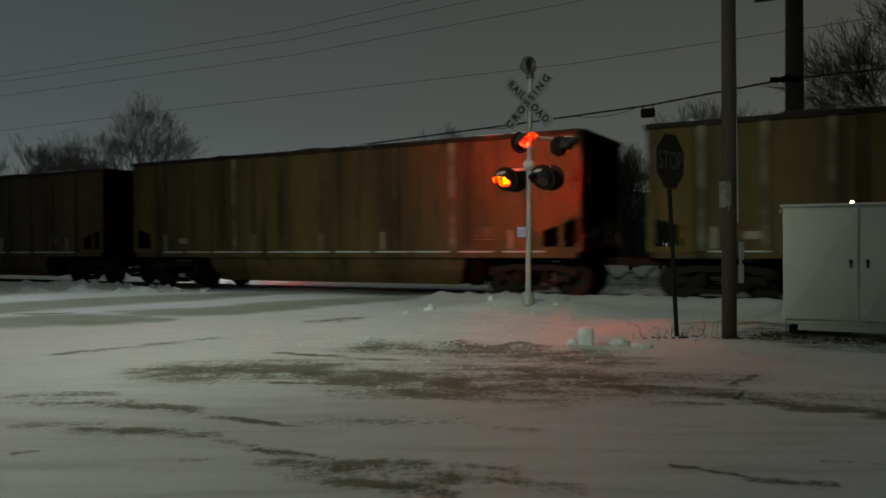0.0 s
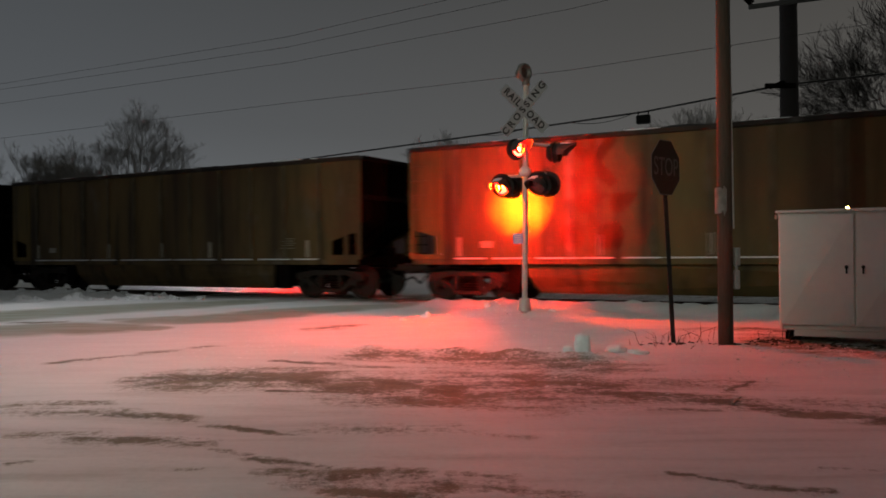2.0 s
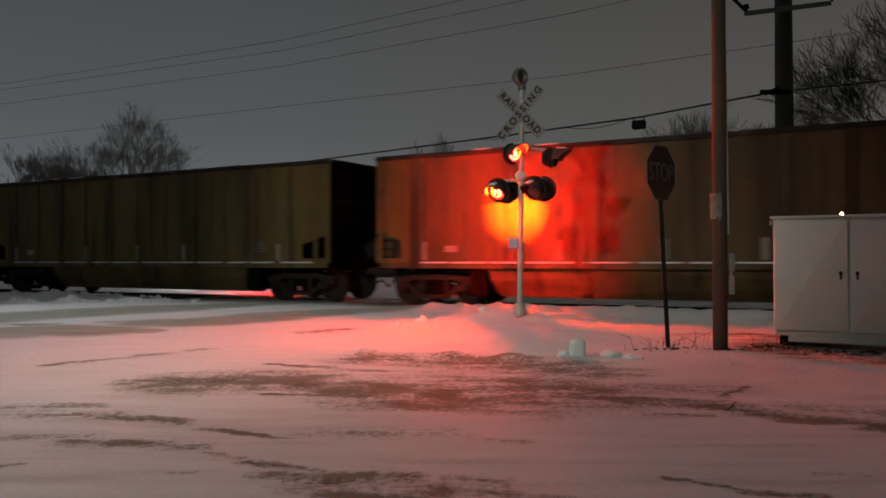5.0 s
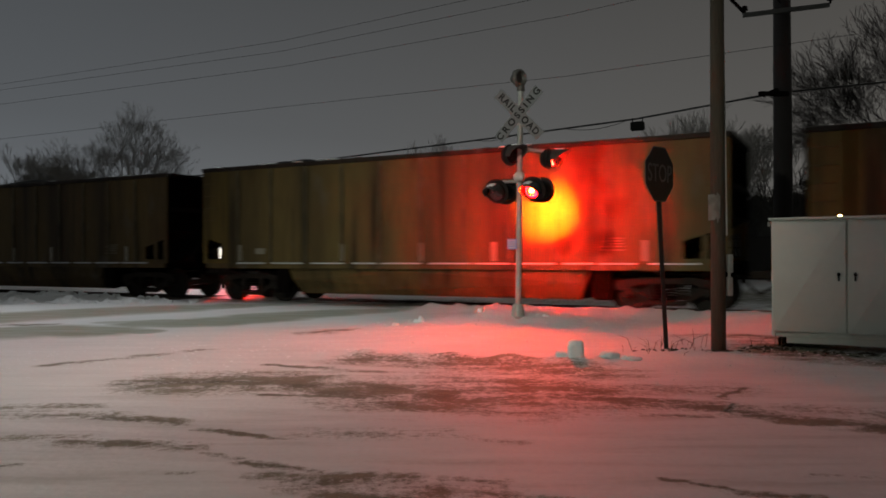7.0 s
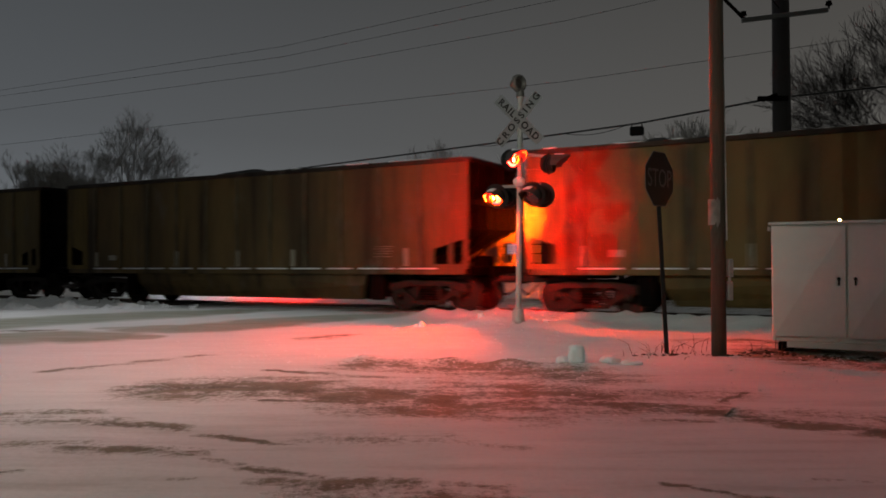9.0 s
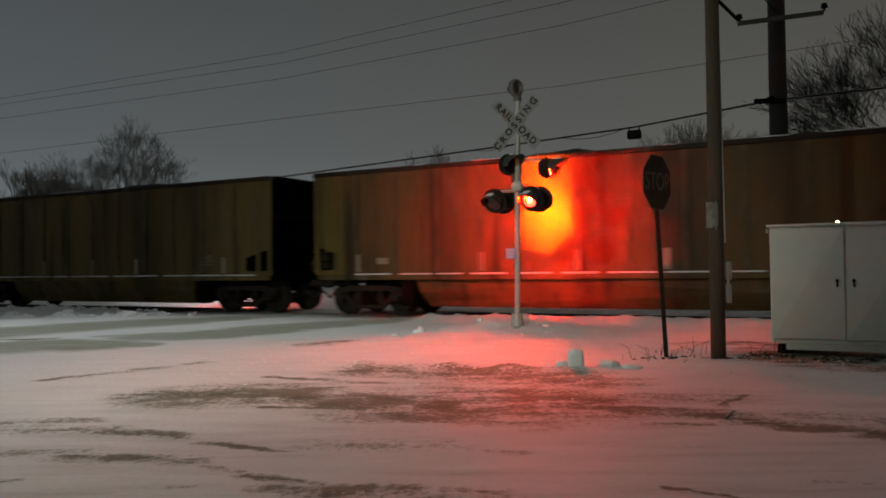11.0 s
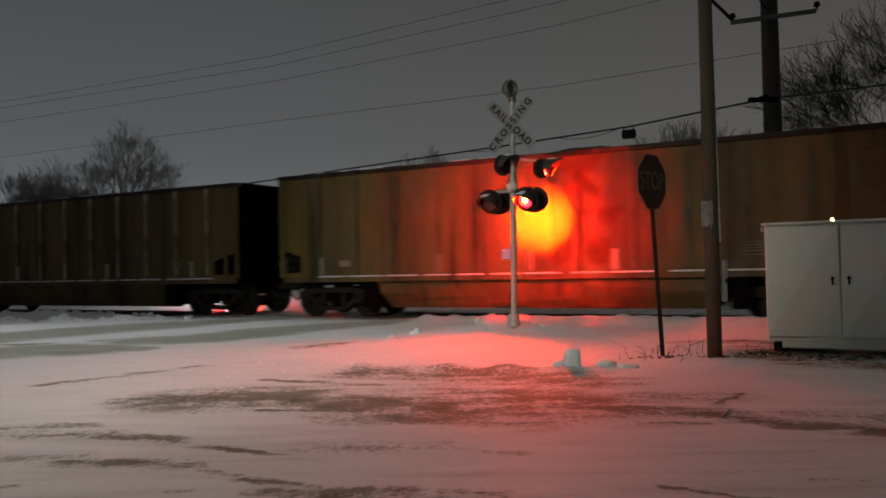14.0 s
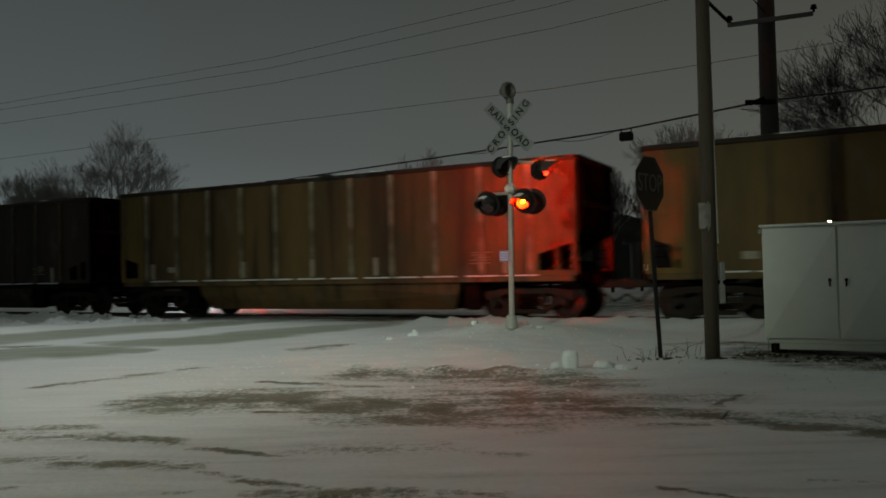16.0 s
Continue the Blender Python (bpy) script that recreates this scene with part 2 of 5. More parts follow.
# ---- the plan: the track runs from far left to near right ----
ALONG = Vector((0.8902, -0.4555, 0))
ACROSS = Vector((0.4555, 0.8902, 0))
YAW = math.degrees(math.atan2(-0.4555, 0.8902))
SIDE = 16.61          # near side of the cars, across the track
MIDDLE = SIDE + 1.6   # the track's middle
RAIL_TOP = -0.04


def spot(s, c, z=0.0):
    return ALONG * s + ACROSS * c + Vector((0, 0, z))


# ---- ground ----
def ground_height(x, y):
    p = Vector((x, y, 0))
    s, c = p.dot(ALONG), p.dot(ACROSS)
    n = noise.noise
    z = 0.018 * n((x * 0.5, y * 0.5, 0)) + 0.010 * n((x * 2.1, y * 2.1, 3)) + 0.006 * n((x * 6, y * 6, 5))
    road = max(0.0, min(1.0, 1 - (abs(s + 13.5) - 4.2) / 1.2))
    # snow heaped round the mast and pushed up along the track
    r = math.hypot((x - 1.45) / 1.5, (y - 13.9) / 0.9)
    heap = math.exp(-r * r)
    z += 0.22 * heap * (1 + 0.28 * n((x * 2.5, y * 2.5, 9)) + 0.30 * n((x * 6.5, y * 6.5, 11)) + 0.16 * n((x * 14, y * 14, 13)))
    r = math.hypot((x - 0.2) / 2.2, (y - 12.6) / 1.3)
    z += 0.08 * math.exp(-r * r)
    r = math.hypot((x - 4.2) / 1.8, (y - 10.6) / 1.4)
    z += 0.07 * math.exp(-r * r)
    # the low bank that a plough left beside the bare strip
    u = ((x + 1.5) * 0.958 + (y - 9.8) * -0.285)
    v = ((x + 1.5) * 0.285 + (y - 9.8) * 0.958)
    if -0.5 < u < 6:
        z += 0.07 * math.exp(-((v - 0.1 * n((u * 1.5, 0, 8))) / 0.2) ** 2) * (0.8 + 0.9 * n((u * 2.6, v * 2, 4))) * min(1, u + 0.5, 6 - u)
    ridge = math.exp(-((c - 15.3) / 0.7) ** 2) * (1 - road)
    z += ridge * (0.12 + 0.06 * max(0.0, min(1.0, (s + 9) / 3)) + 0.05 * n((s * 1.3, 0, 2)) + 0.08 * n((s * 4.0, c * 3, 2)) + 0.05 * n((s * 9.0, c * 8, 6)))
    # trodden and clotted snow on the verge round the mast and by the poles
    r = math.hypot((x - 1.6) / 3.2, (y - 12.3) / 2.4)
    z += math.exp(-r * r) * (0.035 * n((x * 3.2, y * 3.2, 21)) + 0.022 * n((x * 8, y * 8, 22)))
    # the track bed lies lower, but for the crossing
    bed = max(0.0, min(1.0, 1 - (abs(c - MIDDLE) - 1.7) / 0.7))
    z -= bed * ((1 - road) * 0.20 + road * 0.05)
    far = max(0.0, min(1.0, (math.hypot(x, y) - 60) / 60))
    return z * (1 - far)


def ground_material():
    m = bpy.data.materials.new("trodden_snow")
    m.use_nodes = True
    n, l = m.node_tree.nodes, m.node_tree.links
    b = n["Principled BSDF"]
    co = n.new("ShaderNodeTexCoord")

    def noise_tex(scale, detail, stretch=(1, 1, 1), turn=0.0):
        mp = n.new("ShaderNodeMapping")
        mp.inputs["Scale"].default_value = stretch
        mp.inputs["Rotation"].default_value = (0, 0, turn)
        t = n.new("ShaderNodeTexNoise")
        t.inputs["Scale"].default_value, t.inputs["Detail"].default_value = scale, detail
        l.new(co.outputs["Object"], mp.inputs[0])
        l.new(mp.outputs[0], t.inputs[0])
        return t.outputs[0]

    def calc(op, a, c=None):
        q = n.new("ShaderNodeMath")
        q.operation = op
        for k, v in enumerate((a, c)):
            if v is None:
                continue
            if isinstance(v, (int, float)):
                q.inputs[k].default_value = v
            else:
                l.new(v, q.inputs[k])
        return q.outputs[0]

    # bare places: middle x, y, half length, half width, turn in degrees, how bare
    # on the road and the far verge; the second and third are a snow ledge's painted shadow line
    # the strong patch before the cabinet is soil plus the shade painted there
    verge = [(-7.9, 14.31, 0.47, 0.133, -7, 0.9), (-4.34, 9.11, 0.56, 0.086, 38, 0.85), (-3.6, 9.86, 0.48, 0.139, 47, 0.6), (-1.71, 8.64, 0.41, 0.06, -25, 0.9), (-0.94, 8.3, 0.44, 0.112, -23, 0.5), (-1.87, 12.37, 0.29, 0.195, 23, 0.75), (5.25, 9.23, 0.83, 0.511, -42, 1.0), (4.81, 11.0, 0.34, 0.302, -37, 0.9), (3.88, 11.29, 0.39, 0.238, 25, 0.35)]
    # the long strip below the bank
    strip = [(-0.54, 9.06, 0.63, 0.246, -11, 0.86), (0.47, 8.8, 0.41, 0.411, -19, 0.88), (1.29, 8.23, 0.52, 0.437, -31, 0.78), (-2.94, 7.54, 0.26, 0.142, 3, 1.0), (-2.12, 7.52, 0.52, 0.448, 4, 1.0), (-1.26, 7.26, 0.33, 0.225, -22, 1.0), (-0.45, 6.91, 0.56, 0.39, -14, 1.0),
             (0.56, 6.87, 0.48, 0.743, -10, 0.76), (-1.26, 6.74, 0.38, 0.05, -10, 0.96), (-0.37, 6.32, 0.47, 0.198, -7, 0.84), (1.15, 7.11, 0.45, 0.269, -29, 0.88), (2.01, 6.31, 0.59, 0.177, -23, 1.0), (2.7, 5.83, 0.24, 0.118, -35, 1.0), (3.17, 5.47, 0.33, 0.148, -32, 1.0)]
    # across the near yard
    yard = [(3.44, 5.92, 0.31, 0.23, -30, 0.43), (2.39, 7.03, 0.54, 0.291, -8, 0.43), (2.84, 6.8, 0.35, 0.048, 52, 0.82), (2.05, 5.79, 0.25, 0.066, -1, 0.65), (1.71, 5.95, 0.35, 0.166, -19, 0.43), (-3.37, 6.24, 0.45, 0.115, 1, 0.47), (-3.13, 5.85, 0.51, 0.125, -7, 0.62),
            (-2.34, 5.66, 0.43, 0.082, -15, 0.83), (-1.48, 5.25, 0.35, 0.043, -25, 0.86), (-1.04, 5.04, 0.11, 0.025, -14, 0.77), (-2.79, 5.06, 0.29, 0.114, -6, 0.47), (-2.15, 4.9, 0.56, 0.088, -11, 0.73), (-2.64, 4.33, 0.06, 0.037, 37, 0.73), (-1.36, 4.56, 0.16, 0.04, -24, 0.73)]
    # the near edge
    near = [(-0.92, 4.27, 0.3, 0.059, -29, 0.69), (-0.73, 4.04, 0.23, 0.101, -8, 0.6), (-0.47, 3.97, 0.3, 0.136, 6, 0.79), (-0.12, 3.89, 0.26, 0.118, -30, 0.71), (0.3, 3.93, 0.19, 0.075, -14, 0.62), (0.54, 3.66, 0.23, 0.077, -15, 0.6), (-0.19, 3.6, 0.32, 0.087, -19, 0.79),
            (-0.42, 5.19, 0.52, 0.143, -5, 0.43), (0.39, 4.98, 0.32, 0.07, -24, 0.36), (1.57, 3.9, 0.21, 0.034, -24, 0.83), (1.96, 3.7, 0.23, 0.049, -21, 0.69), (2.5, 3.99, 0.2, 0.036, -9, 0.39), (-1.53, 4.16, 0.07, 0.03, -1, 0.65)]
    # grey wheel tracks, packed hard, on the road
    packed = [(-9.66, 14.98, 0.84, 1.066, 63, 1), (-8.91, 16.56, 0.76, 1.375, 45, 1), (-7.63, 17.84, 1.01, 1.37, 34, 1), (-6.15, 18.83, 0.77, 0.931, 33, 1), (-4.99, 19.54, 0.72, 0.561, 20, 0.8), (-6.01, 14.65, 0.58, 0.316, 1, 0.7), (-5.01, 14.41, 0.56, 0.827, -4, 0.95),
              (-4.14, 15.11, 0.69, 0.976, 43, 1), (-3.23, 16.28, 0.72, 0.946, 33, 0.95), (-2.05, 17.12, 0.78, 0.752, 18, 0.8), (-7.95, 12.55, 0.79, 1.184, 20, 0.9), (-6.78, 13.02, 0.71, 0.913, -9, 1), (-5.67, 12.98, 0.62, 0.348, -13, 0.9)]
    # the bare track bed, darkened for the train's shadow too; beyond it unlit snow as bare ground
    shaded_beds = [(*spot(15, 25.0)[:2], 22, 2.4, YAW, 1.0), (*spot(7, 18.0)[:2], 19, 1.25, YAW, 1.0), (*spot(8, 22.6)[:2], 17, 1.3, YAW, 0.95)]
    warp_n = n.new("ShaderNodeTexNoise")
    warp_n.inputs["Scale"].default_value, warp_n.inputs["Detail"].default_value = 2.2, 7
    warp_n.inputs["Roughness"].default_value = 0.62
    l.new(co.outputs["Object"], warp_n.inputs[0])
    shifted = n.new("ShaderNodeVectorMath")
    shifted.operation = "MULTIPLY_ADD"
    l.new(warp_n.outputs["Color"], shifted.inputs[0])
    shifted.inputs[1].default_value = (0.34, 0.34, 0.0)
    off = n.new("ShaderNodeVectorMath")
    off.operation = "SUBTRACT"
    l.new(co.outputs["Object"], off.inputs[0])
    off.inputs[1].default_value = (0.17, 0.17, 0.0)
    l.new(off.outputs[0], shifted.inputs[2])
    def field(places, outer, inner):
        total = None
        for x, y, a, w, turn, strong in places:
            mp = n.new("ShaderNodeMapping")
            mp.vector_type = "TEXTURE"
            mp.inputs["Location"].default_value = (x, y, 0)
            mp.inputs["Rotation"].default_value = (0, 0, radians(turn))
            mp.inputs["Scale"].default_value = (w, w, 50)
            if total is None:
                l.new(shifted.outputs[0], mp.inputs[0])
            else:
                # each place frays a little against the one before
                fray = n.new("ShaderNodeVectorMath")
                fray.operation = "MULTIPLY_ADD"
                l.new(total, fray.inputs[0])
                fray.inputs[1].default_value = (0.01, 0.01, 0)
                l.new(shifted.outputs[0], fray.inputs[2])
                l.new(fray.outputs[0], mp.inputs[0])
            link = mp.outputs[0]
            for op, value in (("ABSOLUTE", None), ("SUBTRACT", (0.9 * a / w, 0, 0)), ("MAXIMUM", (0, 0, 0)), ("LENGTH", None)):
                vm = n.new("ShaderNodeVectorMath")
                vm.operation = op
                l.new(link, vm.inputs[0])
                if value:
                    vm.inputs[1].default_value = value
                link = vm.outputs["Value" if op == "LENGTH" else "Vector"]
            v = n.new("ShaderNodeMapRange")
            v.inputs[1].default_value, v.inputs[2].default_value = outer, inner
            v.inputs[3].default_value, v.inputs[4].default_value = 0.0, strong
            l.new(link, v.inputs[0])
            total = v.outputs[0] if total is None else calc("MAXIMUM", total, v.outputs[0])
        return total

    total = field(verge + strip + yard + near + shaded_beds, 2.4, 0.2)
    grey = field(packed, 1.25, 0.75)
    streak = noise_tex(1.5, 10, (0.6, 2.4, 1), radians(20))
    wisp = noise_tex(1.3, 9, (0.6, 3.4, 1), radians(16))
    speck = noise_tex(16.0, 9)
    dots = noise_tex(60.0, 4)
    wide = noise_tex(0.35, 4)
    # drifted snow lies over the bare places in wisps, and breaks up into specks at their edges
    near_bare = n.new("ShaderNodeMapRange")
    near_bare.interpolation_type = "SMOOTHSTEP"
    near_bare.inputs[1].default_value, near_bare.inputs[2].default_value = 0.0, 0.42
    l.new(total, near_bare.inputs[0])
    rough = calc("ADD", calc("ADD", calc("MULTIPLY", calc("SUBTRACT", wisp, 0.5), 2.6), calc("MULTIPLY", calc("SUBTRACT", speck, 0.5), 2.4)), calc("MULTIPLY", calc("SUBTRACT", dots, 0.5), 1.5))
    cover = calc("ADD", calc("MULTIPLY", total, calc("ADD", calc("MULTIPLY", calc("SUBTRACT", noise_tex(2.6, 6), 0.5), 3.4), 1.30)), rough)
    edge = n.new("ShaderNodeMapRange")
    edge.inputs[1].default_value, edge.inputs[2].default_value = 0.22, 1.20
    l.new(cover, edge.inputs[0])
    bare = calc("MULTIPLY", edge.outputs[0], near_bare.outputs[0])
    # a thin film of grit scraped about the yard
    grit = n.new("ShaderNodeMapRange")
    grit.inputs[1].default_value, grit.inputs[2].default_value, grit.inputs[4].default_value = 0.50, 0.74, 0.45
    l.new(calc("ADD", calc("MULTIPLY", noise_tex(1.1, 11, (0.5, 4.2, 1), radians(17)), 0.72), calc("MULTIPLY", speck, 0.28)), grit.inputs[0])
    yard_y = n.new("ShaderNodeSeparateXYZ")
    l.new(co.outputs["Object"], yard_y.inputs[0])
    within = n.new("ShaderNodeMapRange")
    within.inputs[1].default_value, within.inputs[2].default_value = 8.6, 6.6
    l.new(yard_y.outputs["Y"], within.inputs[0])
    amount = calc("MAXIMUM", bare, calc("MULTIPLY", grit.outputs[0], within.outputs[0]))
    snow = n.new("ShaderNodeMix")
    snow.data_type = "RGBA"
    snow.inputs[6].default_value, snow.inputs[7].default_value = (0.44, 0.45, 0.45, 1), (0.95, 0.96, 0.97, 1)
    l.new(calc("ADD", calc("ADD", calc("MULTIPLY", wide, 0.4), calc("MULTIPLY", streak, 0.35)), calc("MULTIPLY", speck, 0.25)), snow.inputs[0])
    road = n.new("ShaderNodeMix")
    road.data_type = "RGBA"
    l.new(calc("MULTIPLY", grey, calc("ADD", calc("MULTIPLY", streak, 0.7), 0.50)), road.inputs[0])
    l.new(snow.outputs[2], road.inputs[6])
    road.inputs[7].default_value = (0.255, 0.265, 0.198, 1)
    tar = n.new("ShaderNodeMix")
    tar.data_type = "RGBA"
    tar.inputs[6].default_value, tar.inputs[7].default_value = (0.040, 0.038, 0.026, 1), (0.24, 0.228, 0.165, 1)
    wear = n.new("ShaderNodeMapRange")
    wear.inputs[1].default_value, wear.inputs[2].default_value = 0.36, 0.64
    l.new(calc("ADD", calc("ADD", calc("MULTIPLY", speck, 0.3), calc("MULTIPLY", dots, 0.2)), calc("MULTIPLY", wisp, 0.5)), wear.inputs[0])
    l.new(wear.outputs[0], tar.inputs[0])
    mix = n.new("ShaderNodeMix")
    mix.data_type = "RGBA"
    l.new(amount, mix.inputs[0])
    l.new(road.outputs[2], mix.inputs[6])
    l.new(tar.outputs[2], mix.inputs[7])
    l.new(mix.outputs[2], b.inputs["Base Color"])
    b.inputs["Roughness"].default_value = 0.72
    bp = n.new("ShaderNodeBump")
    bp.inputs["Strength"].default_value, bp.inputs["Distance"].default_value = 0.45, 0.04
    l.new(calc("SUBTRACT", calc("ADD", streak, calc("MULTIPLY", speck, 0.5)), calc("MULTIPLY", amount, 0.4)), bp.inputs["Height"])
    l.new(bp.outputs[0], b.inputs["Normal"])
    return m


def build_ground():
    def axis(mid, near, count, reach):
        k = math.asinh(reach / near)
        return [mid + near * math.sinh(k * (2 * i / (count - 1) - 1)) for i in range(count)]
    xs, ys = axis(0.5, 5.0, 471, 2500), axis(11.0, 4.5, 511, 2500)
    verts = [(x, y, ground_height(x, y)) for y in ys for x in xs]
    w = len(xs)
    faces = [(j * w + i, j * w + i + 1, (j + 1) * w + i + 1, (j + 1) * w + i) for j in range(len(ys) - 1) for i in range(w - 1)]
    me = bpy.data.meshes.new("ground")
    me.from_pydata(verts, [], faces)
    me.shade_smooth()
    me.materials.append(ground_material())
    tagged(new("ground", me), "snow-covered ground with bare worn asphalt streaks and a road", "ground", kind="structure")


# ---- track ----
def build_track():
    track = empty("railway_track", Matrix.Translation(spot(0, MIDDLE, RAIL_TOP)) @ pose(0, 0, 0, 0, 0, YAW))
    tagged(track, "steel railway track on ties half buried in snow", "railway track", kind="structure")
    profile = [(-0.07, -0.17), (0.07, -0.17), (0.07, -0.155), (0.012, -0.13), (0.012, -0.045), (0.036, -0.035), (0.036, -0.002), (0.028, 0.0),
               (-0.028, 0.0), (-0.036, -0.002), (-0.036, -0.035), (-0.012, -0.045), (-0.012, -0.13), (-0.07, -0.155)]
    for side in (-1, 1):
        bm = prism(B(), profile, -160, 160)
        part("rail", bm, RAIL_STEEL, track, m=pose(0, side * 0.753, 0, 0, 0, 90))
    tie = part("tie", box(B(), (0, 0, -0.22), (0.22, 2.6, 0.13), 0.01), TIE_WOOD, track, m=pose(-40, 0, 0))
    for k in range(1, 150):
        again(tie, pose(-40 + 0.54 * k, random.uniform(-0.04, 0.04), 0, 0, 0, random.uniform(-1, 1)))


# ---- freight cars ----
HALF, SILL = 7.35, 1.10   # half length, height of the sill above the rail


def build_truck(car, x):
    truck = new("truck")
    truck.parent = car
    truck.matrix_basis = pose(x, 0, 0)
    bm = B()
    for side in (-1, 1):
        y0, y1 = side * 0.98, side * 1.12
        # cast side frame with a sagging spring pocket and two openings
        prism(bm, [(-1.16, 0.62), (-1.10, 0.72), (-0.55, 0.80), (0.55, 0.80), (1.10, 0.72), (1.16, 0.62), (1.12, 0.50), (0.95, 0.52), (0.55, 0.66), (-0.55, 0.66), (-0.95, 0.52), (-1.12, 0.50)], y0, y1)
        prism(bm, [(-0.95, 0.56), (-0.80, 0.62), (-0.36, 0.30), (-0.40, 0.18)], y0, y1)
        prism(bm, [(0.95, 0.56), (0.80, 0.62), (0.36, 0.30), (0.40, 0.18)], y0, y1)
        box(bm, (0, side * 1.05, 0.23), (0.86, 0.17, 0.11), 0.02)
        box(bm, (-0.33, side * 1.05, 0.50), (0.10, 0.13, 0.36), 0.01)
        box(bm, (0.33, side * 1.05, 0.50), (0.10, 0.13, 0.36), 0.01)
    part("side_frame", bm, TRUCK_STEEL, truck, "rusty cast side frames")
    bm = B()
    for side in (-1, 1):
        for dx in (-0.16, 0.0, 0.16):
            for k in range(5):
                tube(bm, (dx, side * 1.05, 0.29 + 0.065 * k), (dx, side * 1.05, 0.325 + 0.065 * k), 0.07, seg=10)
    box(bm, (0, 0, 0.66), (0.42, 2.16, 0.20), 0.03)
    part("bolster", bm, DARK_STEEL, truck)
    sets = []
    for ax in (-0.889, 0.889):
        bm = B()
        turn = pose(0, 0, 0, 90)
        tube(bm, (0, -1.08, 0), (0, 1.08, 0), 0.075)
        for side in (-1, 1):
            lathe(bm, [(0.0, 0.02), (0.12, 0.05), (0.13, 0.01), (0.34, 0.0), (0.37, 0.045), (0.455, 0.05), (0.457, -0.06), (0.485, -0.065), (0.485, -0.09), (0.37, -0.09), (0.13, -0.07), (0.0, -0.09)], 28,
                  pose(0, side * 0.76, 0) @ turn @ (pose(0, 0, 0) if side < 0 else pose(0, 0, 0, 180)))
            tube(bm, (0, side * 1.06, 0), (0, side * 1.19, 0), 0.11, 0.09, 14)
            for k in range(3):
                a = 2 * math.pi * k / 3
                tube(bm, (0.055 * math.cos(a), side * 1.19, 0.055 * math.sin(a)), (0.055 * math.cos(a), side * 1.21, 0.055 * math.sin(a)), 0.018, seg=6)
        sets.append(part("wheelset", bm, WHEEL_STEEL, truck, "worn steel wheels on an axle", m=pose(ax, 0, 0.457), smooth=False))
    return truck


